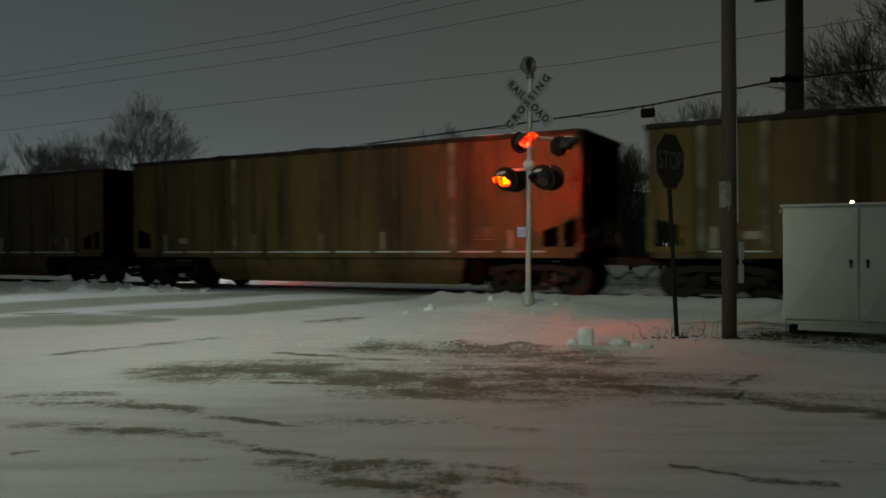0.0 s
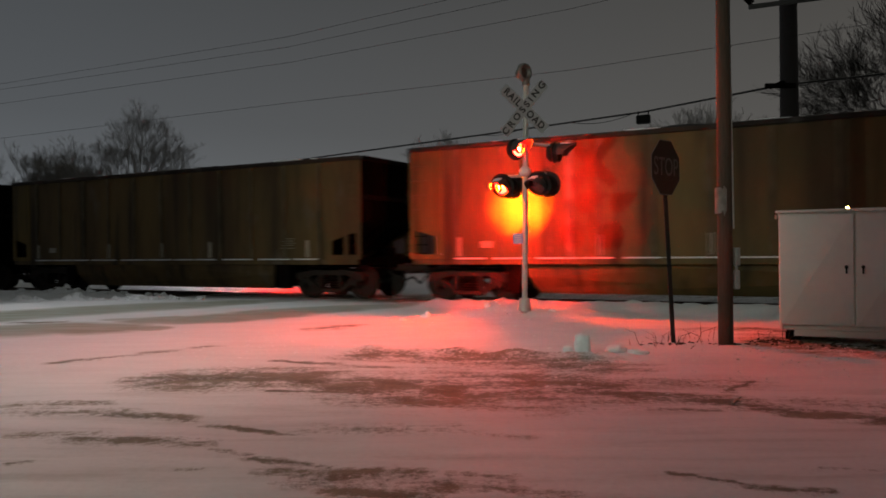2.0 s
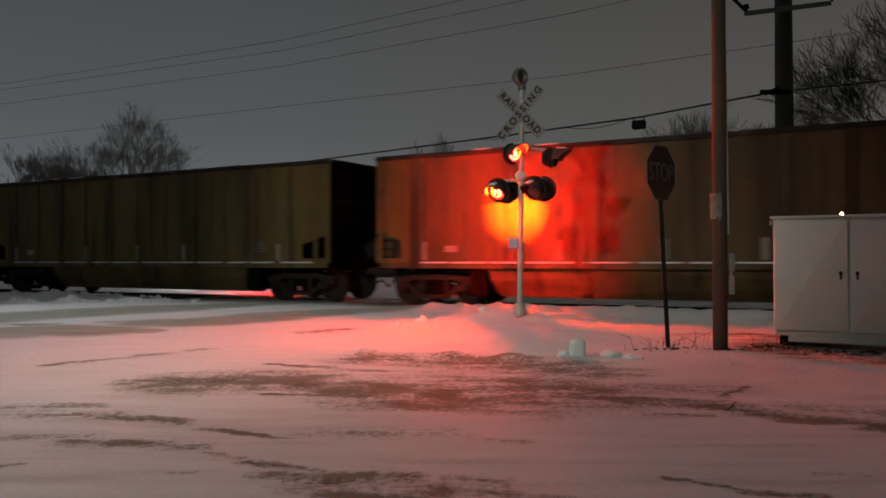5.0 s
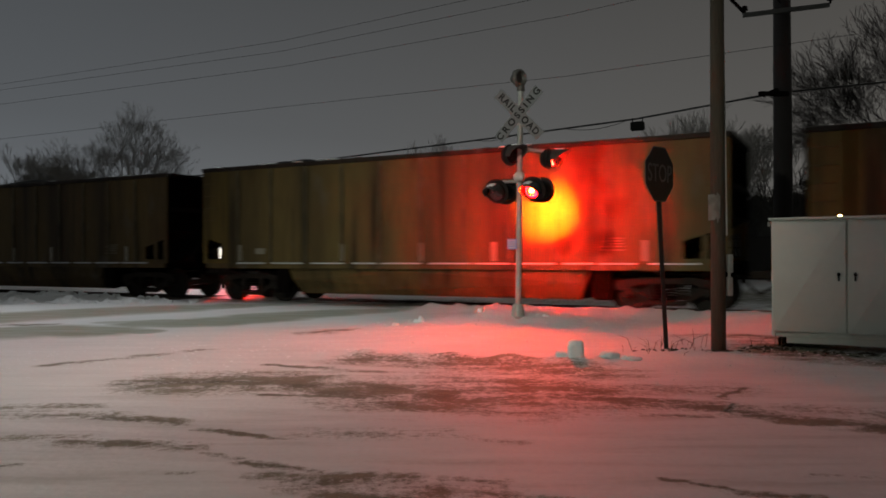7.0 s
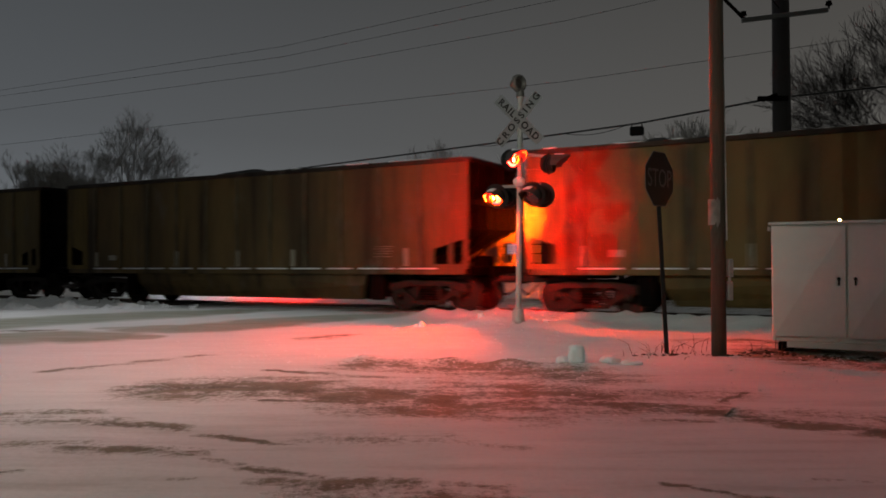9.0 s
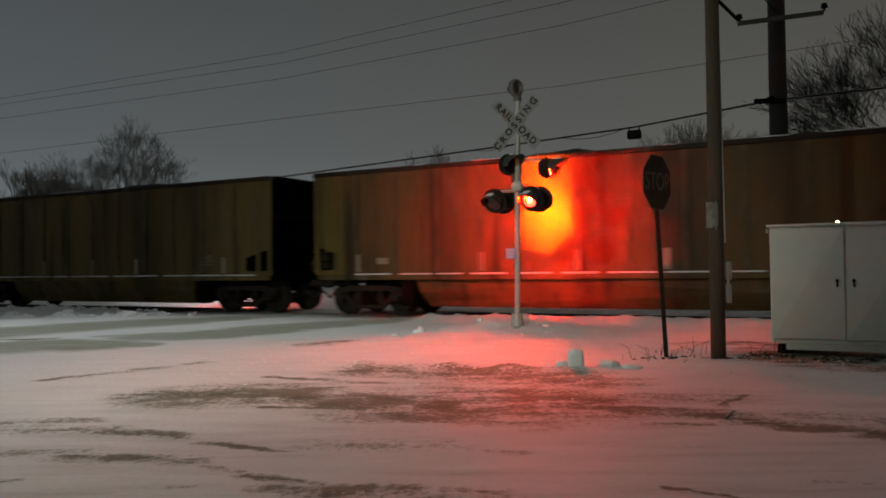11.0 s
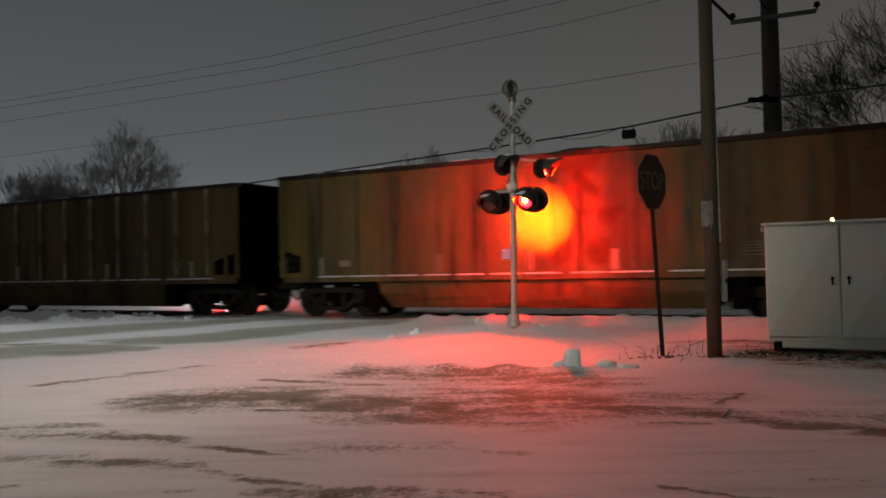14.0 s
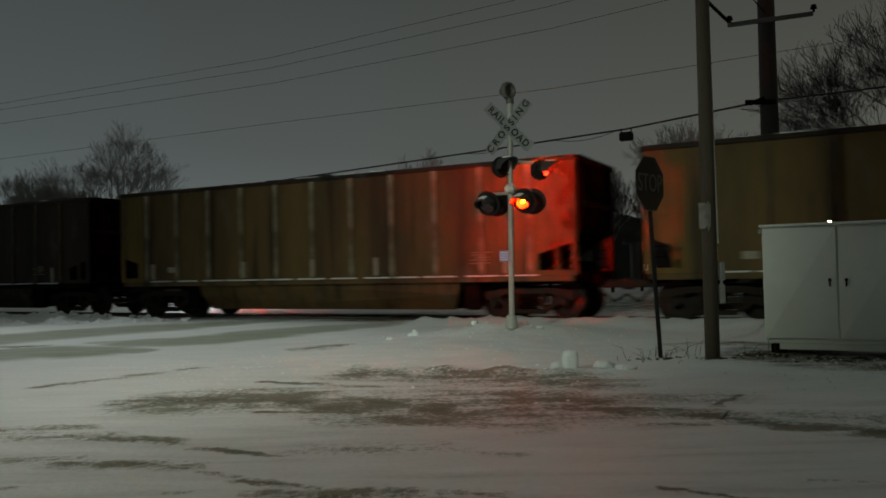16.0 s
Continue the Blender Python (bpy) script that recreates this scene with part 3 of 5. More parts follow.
def build_car(kind, coat, top, seed):
    """A high-sided coal car: side sheets cut away over the end platforms, a deep belly between the trucks."""
    rnd = random.Random(seed)
    car = empty("coal_car", pose(0, 0, 0))
    for side in (-1, 1):
        y0, y1 = side * 1.565, side * 1.60
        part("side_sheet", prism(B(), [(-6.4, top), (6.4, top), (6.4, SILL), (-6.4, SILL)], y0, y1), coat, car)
        for e in (-1, 1):
            # the end panel is pierced low down: one opening at the tail, two at the leading end
            skin0, skin1 = y0, y1 + side * 0.012
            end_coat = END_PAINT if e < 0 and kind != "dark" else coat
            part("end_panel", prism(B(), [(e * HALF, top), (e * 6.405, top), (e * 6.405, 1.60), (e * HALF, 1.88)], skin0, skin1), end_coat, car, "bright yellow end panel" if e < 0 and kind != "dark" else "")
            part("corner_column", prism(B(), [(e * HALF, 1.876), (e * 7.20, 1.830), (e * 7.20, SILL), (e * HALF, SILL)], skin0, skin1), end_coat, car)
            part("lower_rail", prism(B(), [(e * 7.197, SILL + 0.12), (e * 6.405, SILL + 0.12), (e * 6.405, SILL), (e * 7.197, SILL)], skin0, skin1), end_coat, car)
            if e > 0:
                web = [(6.93, 1.742), (6.80, 1.700), (6.80, SILL + 0.124), (6.93, SILL + 0.124)]
            else:
                web = [(-6.62, 1.661), (-6.405, 1.596), (-6.405, SILL + 0.124), (-6.62, SILL + 0.124)]
            part("opening_post", prism(B(), web, skin0, skin1), end_coat, car)
            bm = B()
            for k in range(3):
                tube(bm, (e * (HALF - 0.14), side * 1.57, 1.24 + 0.22 * k), (e * (HALF - 0.50), side * 1.57, 1.24 + 0.22 * k), 0.012, seg=6)
            tube(bm, (e * (HALF - 0.50), side * 1.56, 1.12), (e * (HALF - 0.50), side * 1.56, 1.74), 0.014, seg=6)
            part("corner_ladder", bm, DARK_STEEL, car)
            bm = tube(B(), (-0.22, 0.04 * side, 0), (0.22, 0.04 * side, 0), 0.009, seg=6)
            for q in (-0.22, 0.22):
                tube(bm, (q, 0.04 * side, 0), (q, 0, 0), 0.009, seg=6)
            grab = part("grab_iron", bm, coat, car, m=pose(e * (HALF - 0.28), side * 1.60, 2.35))
            for k in range(1, 4):
                again(grab, pose(e * (HALF - 0.28), side * 1.60, 2.35 + 0.36 * k))
        part("side_sill", box(B(), (0, side * 1.57, SILL - 0.07), (2 * HALF - 0.2, 0.14, 0.14), 0.015), DARK_STEEL if kind == "dark" else coat, car)
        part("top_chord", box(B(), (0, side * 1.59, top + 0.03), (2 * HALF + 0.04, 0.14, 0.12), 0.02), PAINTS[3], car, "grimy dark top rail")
        # snow lying on the ledges
        x, strip = -HALF + 1.3, None
        while x < HALF - 1.6:
            w = rnd.uniform(0.7, 1.2)
            m = pose(x + w / 2, side * 1.625, SILL + 0.012) @ Matrix.Diagonal((w, 1, 1, 1))
            strip = again(strip, m) if strip else part("snow_strip", box(B(), (0, 0, 0), (1, 0.045, 0.035), 0.008), SNOW_BIT, car, "thin strip of snow on the ledge", m=m)
            x += w + rnd.uniform(0.08, 0.3)
        bit = None
        for k in range(6):
            w, x = rnd.uniform(0.15, 0.75), rnd.uniform(-HALF + 0.6, HALF - 0.6)
            m = pose(x, side * 1.60, top + 0.094) @ Matrix.Diagonal((w, 1, rnd.uniform(0.5, 1.2), 1))
            bit = again(bit, m) if bit else part("snow_bit", box(B(), (0, 0, 0), (1, 0.10, 0.03), 0.009), SNOW_BIT, car, "thin snow left on the top rail", m=m)
        # outer posts
        count = 11
        span = 12.4 if kind == "ribbed" else 12.0
        post = None
        for k in range(count):
            x = -span / 2 + span * k / (count - 1)
            deep, wide = (0.075, 0.12) if kind == "ribbed" else (0.045, 0.07)
            if post is None:
                post = part("side_post", box(B(), (0, 0, 0), (wide, deep, top - SILL - 0.04), 0.012), PALE_POST if kind == "ribbed" else SEAM, car, m=pose(x, side * (1.60 + deep / 2), (top + SILL) / 2))
            else:
                again(post, pose(x, side * (1.60 + deep / 2), (top + SILL) / 2))
        if kind == "striped":
            again(part("pale_post", box(B(), (0, 0, 0), (0.16, 0.06, top - SILL - 0.04), 0.012), PALE_POST, car, "pale worn post", m=pose(4.05, side * 1.63, (top + SILL) / 2)), pose(-3.1, side * 1.63, (top + SILL) / 2))
        strip = None
        for x in (-5.95, -2.4, 0.0, 2.0, 5.6):
            deep = 0.085 if kind == "ribbed" else 0.04
            m = pose(x, side * (1.60 + deep / 2), SILL + 0.30)
            if strip is None:
                strip = part("reflector_strip", box(B(), (0, 0, 0), (0.11, deep, 0.46), 0.004), REFLECTOR, car, "pale reflective strip", m=m)
            else:
                again(strip, m)
        bar = part("stencil_bar", box(B(), (0, 0, 0), (0.5, 0.02, 0.028)), PALE_POST, car, "small pale stencil bar", m=pose(4.9, side * 1.612, 1.42))
        for k in range(4):
            again(bar, pose(4.9 + 0.05 * (k % 2), side * 1.612, 1.50 + 0.06 * k) @ Matrix.Diagonal((rnd.uniform(0.6, 1.0), 1, 1, 1)))
        part("placard", box(B(), (-5.2, side * 1.612, 1.45), (0.32, 0.02, 0.16)), REFLECTOR, car)
        # the deep belly
        bm = prism(B(), [(-4.35, SILL - 0.02), (4.35, SILL - 0.02), (4.2, 0.66), (4.02, 0.27), (-4.02, 0.27), (-4.2, 0.66)], side * 1.42, side * 1.46)
        for v in bm.verts:
            v.co.y -= side * 0.30 * max(0.0, (0.70 - v.co.z) / 0.43)
        part("belly_side", bm, coat, car)
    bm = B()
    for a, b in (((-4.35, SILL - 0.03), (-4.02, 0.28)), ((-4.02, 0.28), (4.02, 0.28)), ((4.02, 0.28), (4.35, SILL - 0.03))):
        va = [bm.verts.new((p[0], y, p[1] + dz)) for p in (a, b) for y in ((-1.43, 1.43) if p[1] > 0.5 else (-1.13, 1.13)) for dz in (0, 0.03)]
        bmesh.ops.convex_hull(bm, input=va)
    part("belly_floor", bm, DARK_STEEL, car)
    for e in (-1, 1):
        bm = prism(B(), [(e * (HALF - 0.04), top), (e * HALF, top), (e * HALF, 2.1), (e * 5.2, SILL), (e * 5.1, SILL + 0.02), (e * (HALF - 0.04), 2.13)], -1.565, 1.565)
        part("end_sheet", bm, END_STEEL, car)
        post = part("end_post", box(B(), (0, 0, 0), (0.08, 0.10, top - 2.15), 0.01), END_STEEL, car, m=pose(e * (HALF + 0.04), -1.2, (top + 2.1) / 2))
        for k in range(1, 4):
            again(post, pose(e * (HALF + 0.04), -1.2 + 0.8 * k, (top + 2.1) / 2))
        part("end_beam", box(B(), (e * (HALF + 0.10), 0, 2.75), (0.06, 3.1, 0.12), 0.01), DARK_STEEL, car)
        part("end_chord", box(B(), (e * (HALF + 0.045), 0, top + 0.035), (0.09, 3.04, 0.12), 0.02), DARK_STEEL, car)
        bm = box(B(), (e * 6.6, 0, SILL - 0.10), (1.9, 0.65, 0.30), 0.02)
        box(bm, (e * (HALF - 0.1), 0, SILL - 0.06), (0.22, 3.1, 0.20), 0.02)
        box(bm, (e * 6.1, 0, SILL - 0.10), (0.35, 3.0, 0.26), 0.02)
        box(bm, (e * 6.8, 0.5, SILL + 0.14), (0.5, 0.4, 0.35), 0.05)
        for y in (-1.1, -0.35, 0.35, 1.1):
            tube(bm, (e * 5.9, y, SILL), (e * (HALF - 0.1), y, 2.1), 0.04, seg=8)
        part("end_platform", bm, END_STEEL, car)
        # brake gear; the boxes are added to fill this gap, standing for its shade
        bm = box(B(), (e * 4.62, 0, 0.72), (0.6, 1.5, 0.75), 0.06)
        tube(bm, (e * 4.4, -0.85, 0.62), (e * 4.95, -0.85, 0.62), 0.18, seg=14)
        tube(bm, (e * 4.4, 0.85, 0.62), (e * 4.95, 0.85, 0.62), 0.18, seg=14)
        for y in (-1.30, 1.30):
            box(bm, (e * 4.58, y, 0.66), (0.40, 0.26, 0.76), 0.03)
        part("brake_gear", bm, DARK_STEEL, car, "dark brake cylinders and reservoir with added dark filler boxes")
        bm = box(B(), (e * (HALF + 0.36), 0, 0.84), (0.72, 0.16, 0.18), 0.03)
        box(bm, (e * (HALF + 0.68), 0.03, 0.84), (0.18, 0.28, 0.28), 0.05)
        tube(bm, (e * (HALF + 0.1), -0.35, 0.75), (e * (HALF + 0.45), -0.3, 0.42), 0.028, seg=8)
        tube(bm, (e * (HALF + 0.45), -0.3, 0.42), (e * (HALF + 0.75), -0.2, 0.60), 0.028, seg=8)
        part("coupler", bm, TRUCK_STEEL, car)
    # heaped coal
    bm = B()
    nx, ny = 60, 8
    grid = []
    for i in range(nx + 1):
        x = -HALF + 0.12 + (2 * HALF - 0.24) * i / nx
        row = []
        for j in range(ny + 1):
            y = -1.5 + 3.0 * j / ny
            z = top - 0.03 + (0.25 * (1 - abs(y / 1.5) ** 2) + 0.17 * noise.noise((x * 0.55 + seed * 7, y * 0.5, seed)) + 0.09 * noise.noise((x * 1.7, y * 1.4, seed)) * (1 - abs(y / 1.5) ** 4)) * (1 - abs(x / HALF) ** 6) + 0.04 * rnd.random()
            row.append(bm.verts.new((x, y, z)))
        grid.append(row)
    for i in range(nx):
        for j in range(ny):
            bm.faces.new((grid[i][j], grid[i + 1][j], grid[i + 1][j + 1], grid[i][j + 1]))
    part("coal_load", bm, COAL, car, "dark heaped coal dusted by snow")
    for e in (-1, 1):
        build_truck(car, e * 5.95)
    return car


PITCH = 16.2
CAR_KINDS = [("ribbed", 2, 3.80), ("striped", 0, 3.83), ("smooth", 1, 3.76), ("smooth", 2, 3.80), ("smooth", 1, 3.76), ("smooth", 2, 3.80), ("ribbed", 1, 3.76), ("dark", 3, 3.78), ("smooth", 1, 3.8)]
COATS = {"ribbed": "ribbed tan", "striped": "ochre pale-posted", "smooth": "smooth-sided olive", "dark": "dark brown"}
train = []


def build_train():
    for k in range(-1, 9):
        kind, coat, top = CAR_KINDS[k % 9]
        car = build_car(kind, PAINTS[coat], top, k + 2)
        tagged(car, ("ribbed brown" if (kind, coat) == ("ribbed", 1) else COATS[kind]) + " steel coal car rolling on the track", "freight car", "cars of the train")
        train.append((k, car))


def car_middle(k, t):
    """How far along the track the middle of car k has come."""
    return -3.67 + 5.143 * t - 0.003666 * t * t - PITCH * k + HALF


# ---- crossing signal ----
MAST = Vector((1.40, 13.42, 0.10))
flashers = {"left": [], "right": [], "upper_left": [], "upper_right": []}


def lamp_head(signal, name, at, facing, side, tunnel=False, small=False):
    """A round signal lamp: drum, dark backing disc, hood, and the disc inside it that flashes by turning. It looks along its own -y."""
    head = new(name)
    head.parent = signal
    head.matrix_basis = Matrix.Translation(at) @ pose(0, 0, 0, 2.0 if tunnel else 3 if small else 19, 0, math.degrees(math.atan2(facing[0], -facing[1])))
    turn = pose(0, 0, 0, 90)
    bm = lathe(B(), [(0.0, -0.10), (0.12, -0.10), (0.165, -0.04), (0.165, 0.12), (0.155, 0.12), (0.15, -0.03), (0.11, -0.085), (0.0, -0.085)], 24, turn)
    part("drum", bm, FLAT_BLACK, head, smooth=False)
    rd = 0.19 if small else 0.228
    bm = lathe(B(), [(0.166, 0.02), (rd, 0.02), (rd + 0.004, 0.025), (rd, 0.03), (0.166, 0.03)], 28, turn)
    part("backing_disc", bm, BLACK_PAINT, head)
    # hood over the lens: short sides, or a deep one with a slot below
    bm = B()
    seg = 20
    a0, a1 = (radians(-70), radians(250)) if tunnel else (radians(-15), radians(195))
    length = 0.15 if tunnel else 0.30
    rows = []
    for k in range(seg + 1):
        a = a0 + (a1 - a0) * k / seg
        reach = length if tunnel else length * (0.35 + 0.65 * max(0.0, math.sin(a)))
        rows.append([bm.verts.new((r * math.cos(a), y, r * math.sin(a))) for r, y in ((0.160, -0.10), (0.160, -0.12 - reach), (0.168, -0.12 - reach), (0.168, -0.10))])
    for p, q in zip(rows, rows[1:]):
        for k in range(4):
            bm.faces.new((p[k], p[(k + 1) % 4], q[(k + 1) % 4], q[k]))
    part("hood", bm, FLAT_BLACK if tunnel else HOOD, head)
    if not tunnel:
        bm = B()
        for k in range(5):
            a = radians(74 + 32 * k / 4)
            box(bm, (0.174 * math.cos(a), -0.22, 0.174 * math.sin(a)), (0.030, 0.16, 0.014), 0.004)
        part("snow_cap", bm, SNOW_BIT, head, "snow on the hood")
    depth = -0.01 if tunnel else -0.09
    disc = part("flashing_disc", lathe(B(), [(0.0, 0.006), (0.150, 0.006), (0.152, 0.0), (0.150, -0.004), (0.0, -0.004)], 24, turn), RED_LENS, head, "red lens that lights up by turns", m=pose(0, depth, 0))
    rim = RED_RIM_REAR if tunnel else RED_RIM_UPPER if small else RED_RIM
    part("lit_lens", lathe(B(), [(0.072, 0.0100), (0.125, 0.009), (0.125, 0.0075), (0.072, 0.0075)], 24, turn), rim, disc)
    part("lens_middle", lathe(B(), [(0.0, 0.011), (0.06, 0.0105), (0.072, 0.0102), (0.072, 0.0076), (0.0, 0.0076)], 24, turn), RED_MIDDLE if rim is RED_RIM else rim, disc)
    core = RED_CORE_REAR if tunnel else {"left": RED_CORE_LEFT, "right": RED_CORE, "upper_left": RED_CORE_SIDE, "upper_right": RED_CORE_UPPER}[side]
    # the cores and cups of two lamps are turned askew to aim their beams
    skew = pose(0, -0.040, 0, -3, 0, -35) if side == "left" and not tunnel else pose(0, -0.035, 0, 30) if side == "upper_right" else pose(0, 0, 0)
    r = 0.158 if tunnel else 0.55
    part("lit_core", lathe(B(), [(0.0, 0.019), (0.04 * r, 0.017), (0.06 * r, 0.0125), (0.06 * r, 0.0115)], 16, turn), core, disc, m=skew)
    # black cups added round the cores, only to narrow the beams
    if tunnel:
        cup = [(0.0165, 0.008), (0.0165, 0.13), (0.020, 0.13), (0.020, 0.008)]
    else:
        deep = 0.15 if side == "upper_right" else 0.10 if small else 0.062
        cup = [(0.068, 0.008), (0.078, deep), (0.082, deep), (0.072, 0.008)]
    part("reflector_cup", lathe(B(), cup, 20, turn), FLAT_BLACK, disc, m=skew)
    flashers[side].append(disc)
    return head


def text_part(words, size, mat, parent, m, space=1.0, bold=0.0):
    cu = bpy.data.curves.new("letters", "FONT")
    cu.body, cu.size, cu.align_x, cu.align_y, cu.extrude, cu.space_character = words, size, "CENTER", "CENTER", 0.002, space
    cu.offset = bold
    tmp = bpy.data.objects.new("letters", cu)
    scene.collection.objects.link(tmp)
    me = bpy.data.meshes.new_from_object(tmp.evaluated_get(bpy.context.evaluated_depsgraph_get()))
    bpy.data.objects.remove(tmp)
    me.materials.clear()
    me.materials.append(mat)
    ob = new("letters", me)
    ob.parent = parent
    ob.matrix_basis = m
    return ob


def build_signal():
    sig = empty("crossing_signal", Matrix.Translation(MAST))
    tagged(sig, "railroad crossing signal mast with flashing red lamps and crossbuck", "crossing signal")
    tilt = 0.075 / 4.3
    part("mast", tube(B(), (0, 0, 0.0), (4.25 * tilt, 0, 4.25), 0.052, 0.050, 16), MAST_PAINT, sig, smooth=False)
    bm = lathe(B(), [(0.0, 0.0), (0.17, 0.0), (0.17, 0.05), (0.12, 0.09), (0.095, 0.30), (0.075, 0.32), (0.0, 0.32)], 16)
    part("mast_base", bm, MAST_PAINT, sig)
    x = lambda z: tilt * z
    # bell on top
    bm = tube(B(), (x(4.2), 0, 4.15), (x(4.2), 0, 4.28), 0.075, 0.065, 14)
    part("bell_clamp", bm, BELL_METAL, sig)
    bell = part("bell", lathe(B(), [(0.0, -0.03), (0.085, -0.02), (0.105, 0.03), (0.125, 0.055), (0.150, 0.045), (0.165, 0.005), (0.162, -0.04), (0.10, -0.06), (0.0, -0.06)], 24), BELL_METAL, sig, "round cast bell", m=pose(x(4.4) - 0.03, -0.03, 4.385, 90, 0, 42))
    part("bell_housing", lathe(B(), [(0.0, -0.16), (0.07, -0.16), (0.085, -0.14), (0.085, -0.01), (0.0, -0.01)], 18), BELL_METAL, bell)
    # crossbuck
    face = Vector((-0.40, -0.917, 0))
    turn = math.degrees(math.atan2(face.x, -face.y))
    cb = new("crossbuck")
    cb.parent = sig
    cb.matrix_basis = Matrix.Translation((x(3.72) + face.x * 0.09, face.y * 0.09, 3.72)) @ pose(0, 0, 0, 0, 0, turn)
    for k, (words, lean) in enumerate((("RAIL ROAD", 46), ("CROSSING", -48))):
        blade = part("blade", box(B(), (0, 0, 0), (1.15, 0.006, 0.20), 0.002), RETRO, cb, "white blade lettered in black", m=pose(0, -0.012 * k, 0) @ pose(0, 0, 0, 0, lean))
        text_part(words, 0.17, FLAT_BLACK, blade, pose(0, -0.006, 0, 90), 1.55 if k else 1.22, 0.005)
    bm = box(B(), (0, 0.05, 0), (0.16, 0.09, 0.12), 0.01)
    part("bracket", bm, GREY_METAL, cb)
    # lower pair, over the junction box
    face = Vector((-0.616, -0.788, 0))
    arm = Vector((0.84, -0.54, 0)).normalized()
    zl = 2.36
    part("junction_box", box(B(), (0, 0, 0), (0.20, 0.2, 0.16), 0.05), WHITE_SIGN, sig, m=pose(x(2.62) - 0.02, -0.10, 2.60))
    bm = tube(B(), Vector((x(zl), 0, zl + 0.17)) - arm * 0.42, Vector((x(zl), 0, zl + 0.17)) + arm * 0.42, 0.03, seg=10)
    for q in (-0.37, 0.37):
        tube(bm, Vector((x(zl), 0, zl + 0.17)) + arm * q, Vector((x(zl), 0, zl)) + arm * q, 0.028, seg=10)
    part("lower_arm", bm, GREY_METAL, sig)
    for side, q in (("left", -0.37), ("right", 0.37)):
        at = Vector((x(zl), 0, zl)) + arm * q
        ahead = Vector((-0.47, -0.88, 0)) if side == "left" else Vector((-0.53, -0.85, 0))
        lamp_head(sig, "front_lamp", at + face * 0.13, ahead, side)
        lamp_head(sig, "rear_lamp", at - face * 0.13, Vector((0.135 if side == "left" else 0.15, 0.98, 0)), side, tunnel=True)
    # upper pair, turned to the side road
    zu = 3.00
    arm = Vector((0.93, -0.1, 0)).normalized()
    bm = tube(B(), Vector((x(zu) - 0.18, 0, zu + 0.12)), Vector((x(zu) + 0.52, 0, zu + 0.06)), 0.03, seg=10)
    part("upper_arm", bm, GREY_METAL, sig)
    part("arm_box", box(B(), (0, 0, 0), (0.16, 0.14, 0.13), 0.02), GREY_METAL, sig, m=pose(x(zu) + 0.06, 0, zu + 0.10))
    face = Vector((0.91, -0.41, 0))
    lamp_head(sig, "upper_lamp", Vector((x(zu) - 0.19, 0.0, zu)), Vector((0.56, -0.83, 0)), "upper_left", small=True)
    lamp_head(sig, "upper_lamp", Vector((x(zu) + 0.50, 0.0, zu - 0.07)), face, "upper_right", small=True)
    # small blue plate with unread lines
    pl = part("blue_plate", box(B(), (0, 0, 0), (0.18, 0.006, 0.19), 0.003), BLUE, sig, "small blue notice plate", m=pose(x(1.4) - 0.13, -0.06, 1.39, 0, 0, -15))
    bm = B()
    for k in range(4):
        box(bm, (0, -0.005, 0.06 - 0.04 * k), (0.13 - 0.02 * (k % 2), 0.002, 0.012))
    part("printed_bars", bm, WHITE_SIGN, pl)


def build_far_signal():
    """The second mast, beyond the train, on the other side of the road; it faces away."""
    near = next(o for o in scene.objects if o.name.startswith("crossing_signal"))
    p = spot(-19.3, 23.9, -0.25)
    far = copy_thing(near, Matrix.Translation(p) @ pose(0, 0, 0, 0, 0, 180))
    tagged(far, "railroad crossing signal mast beyond the track, facing away", "crossing signal")
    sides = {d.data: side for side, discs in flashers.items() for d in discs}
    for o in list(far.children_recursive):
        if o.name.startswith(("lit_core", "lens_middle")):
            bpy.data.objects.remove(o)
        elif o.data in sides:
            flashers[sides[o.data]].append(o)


# ---- signs, poles, cabinet ----
def build_stop_sign():
    st = empty("stop_sign", pose(3.07, 9.85, 0.04))
    tagged(st, "stop sign on a thin leaning steel post, darkened for shade", "stop sign")
    bm = box(B(), (0, 0, 1.0), (0.055, 0.035, 2.2), 0.006)
    bmesh.ops.transform(bm, matrix=Matrix.Shear("XY", 4, (0, 0)), verts=bm.verts)
    for v in bm.verts:
        v.co.x -= 0.045 * v.co.z / 1.0
    part("post", bm, BLACK_PAINT, st)
    plate = new("sign_plate")
    plate.parent = st
    plate.matrix_basis = pose(-0.085, -0.03, 2.34, 0, 0, 45.5)
    def octagon(r, y0, y1):
        return prism(B(), [(r * math.cos(radians(22.5 + 45 * k)), r * math.sin(radians(22.5 + 45 * k))) for k in range(8)], y0, y1)
    part("border", octagon(0.396, -0.003, 0.003), STOP_LETTER, plate, "thin pale border")
    part("sheet", octagon(0.382, -0.006, -0.002), STOP_RED, plate, "red sheet darkened for shade")
    text_part("STOP", 0.345, STOP_LETTER, plate, pose(0, -0.008, 0, 90) @ Matrix.Diagonal((0.77, 1.0, 1, 1)))


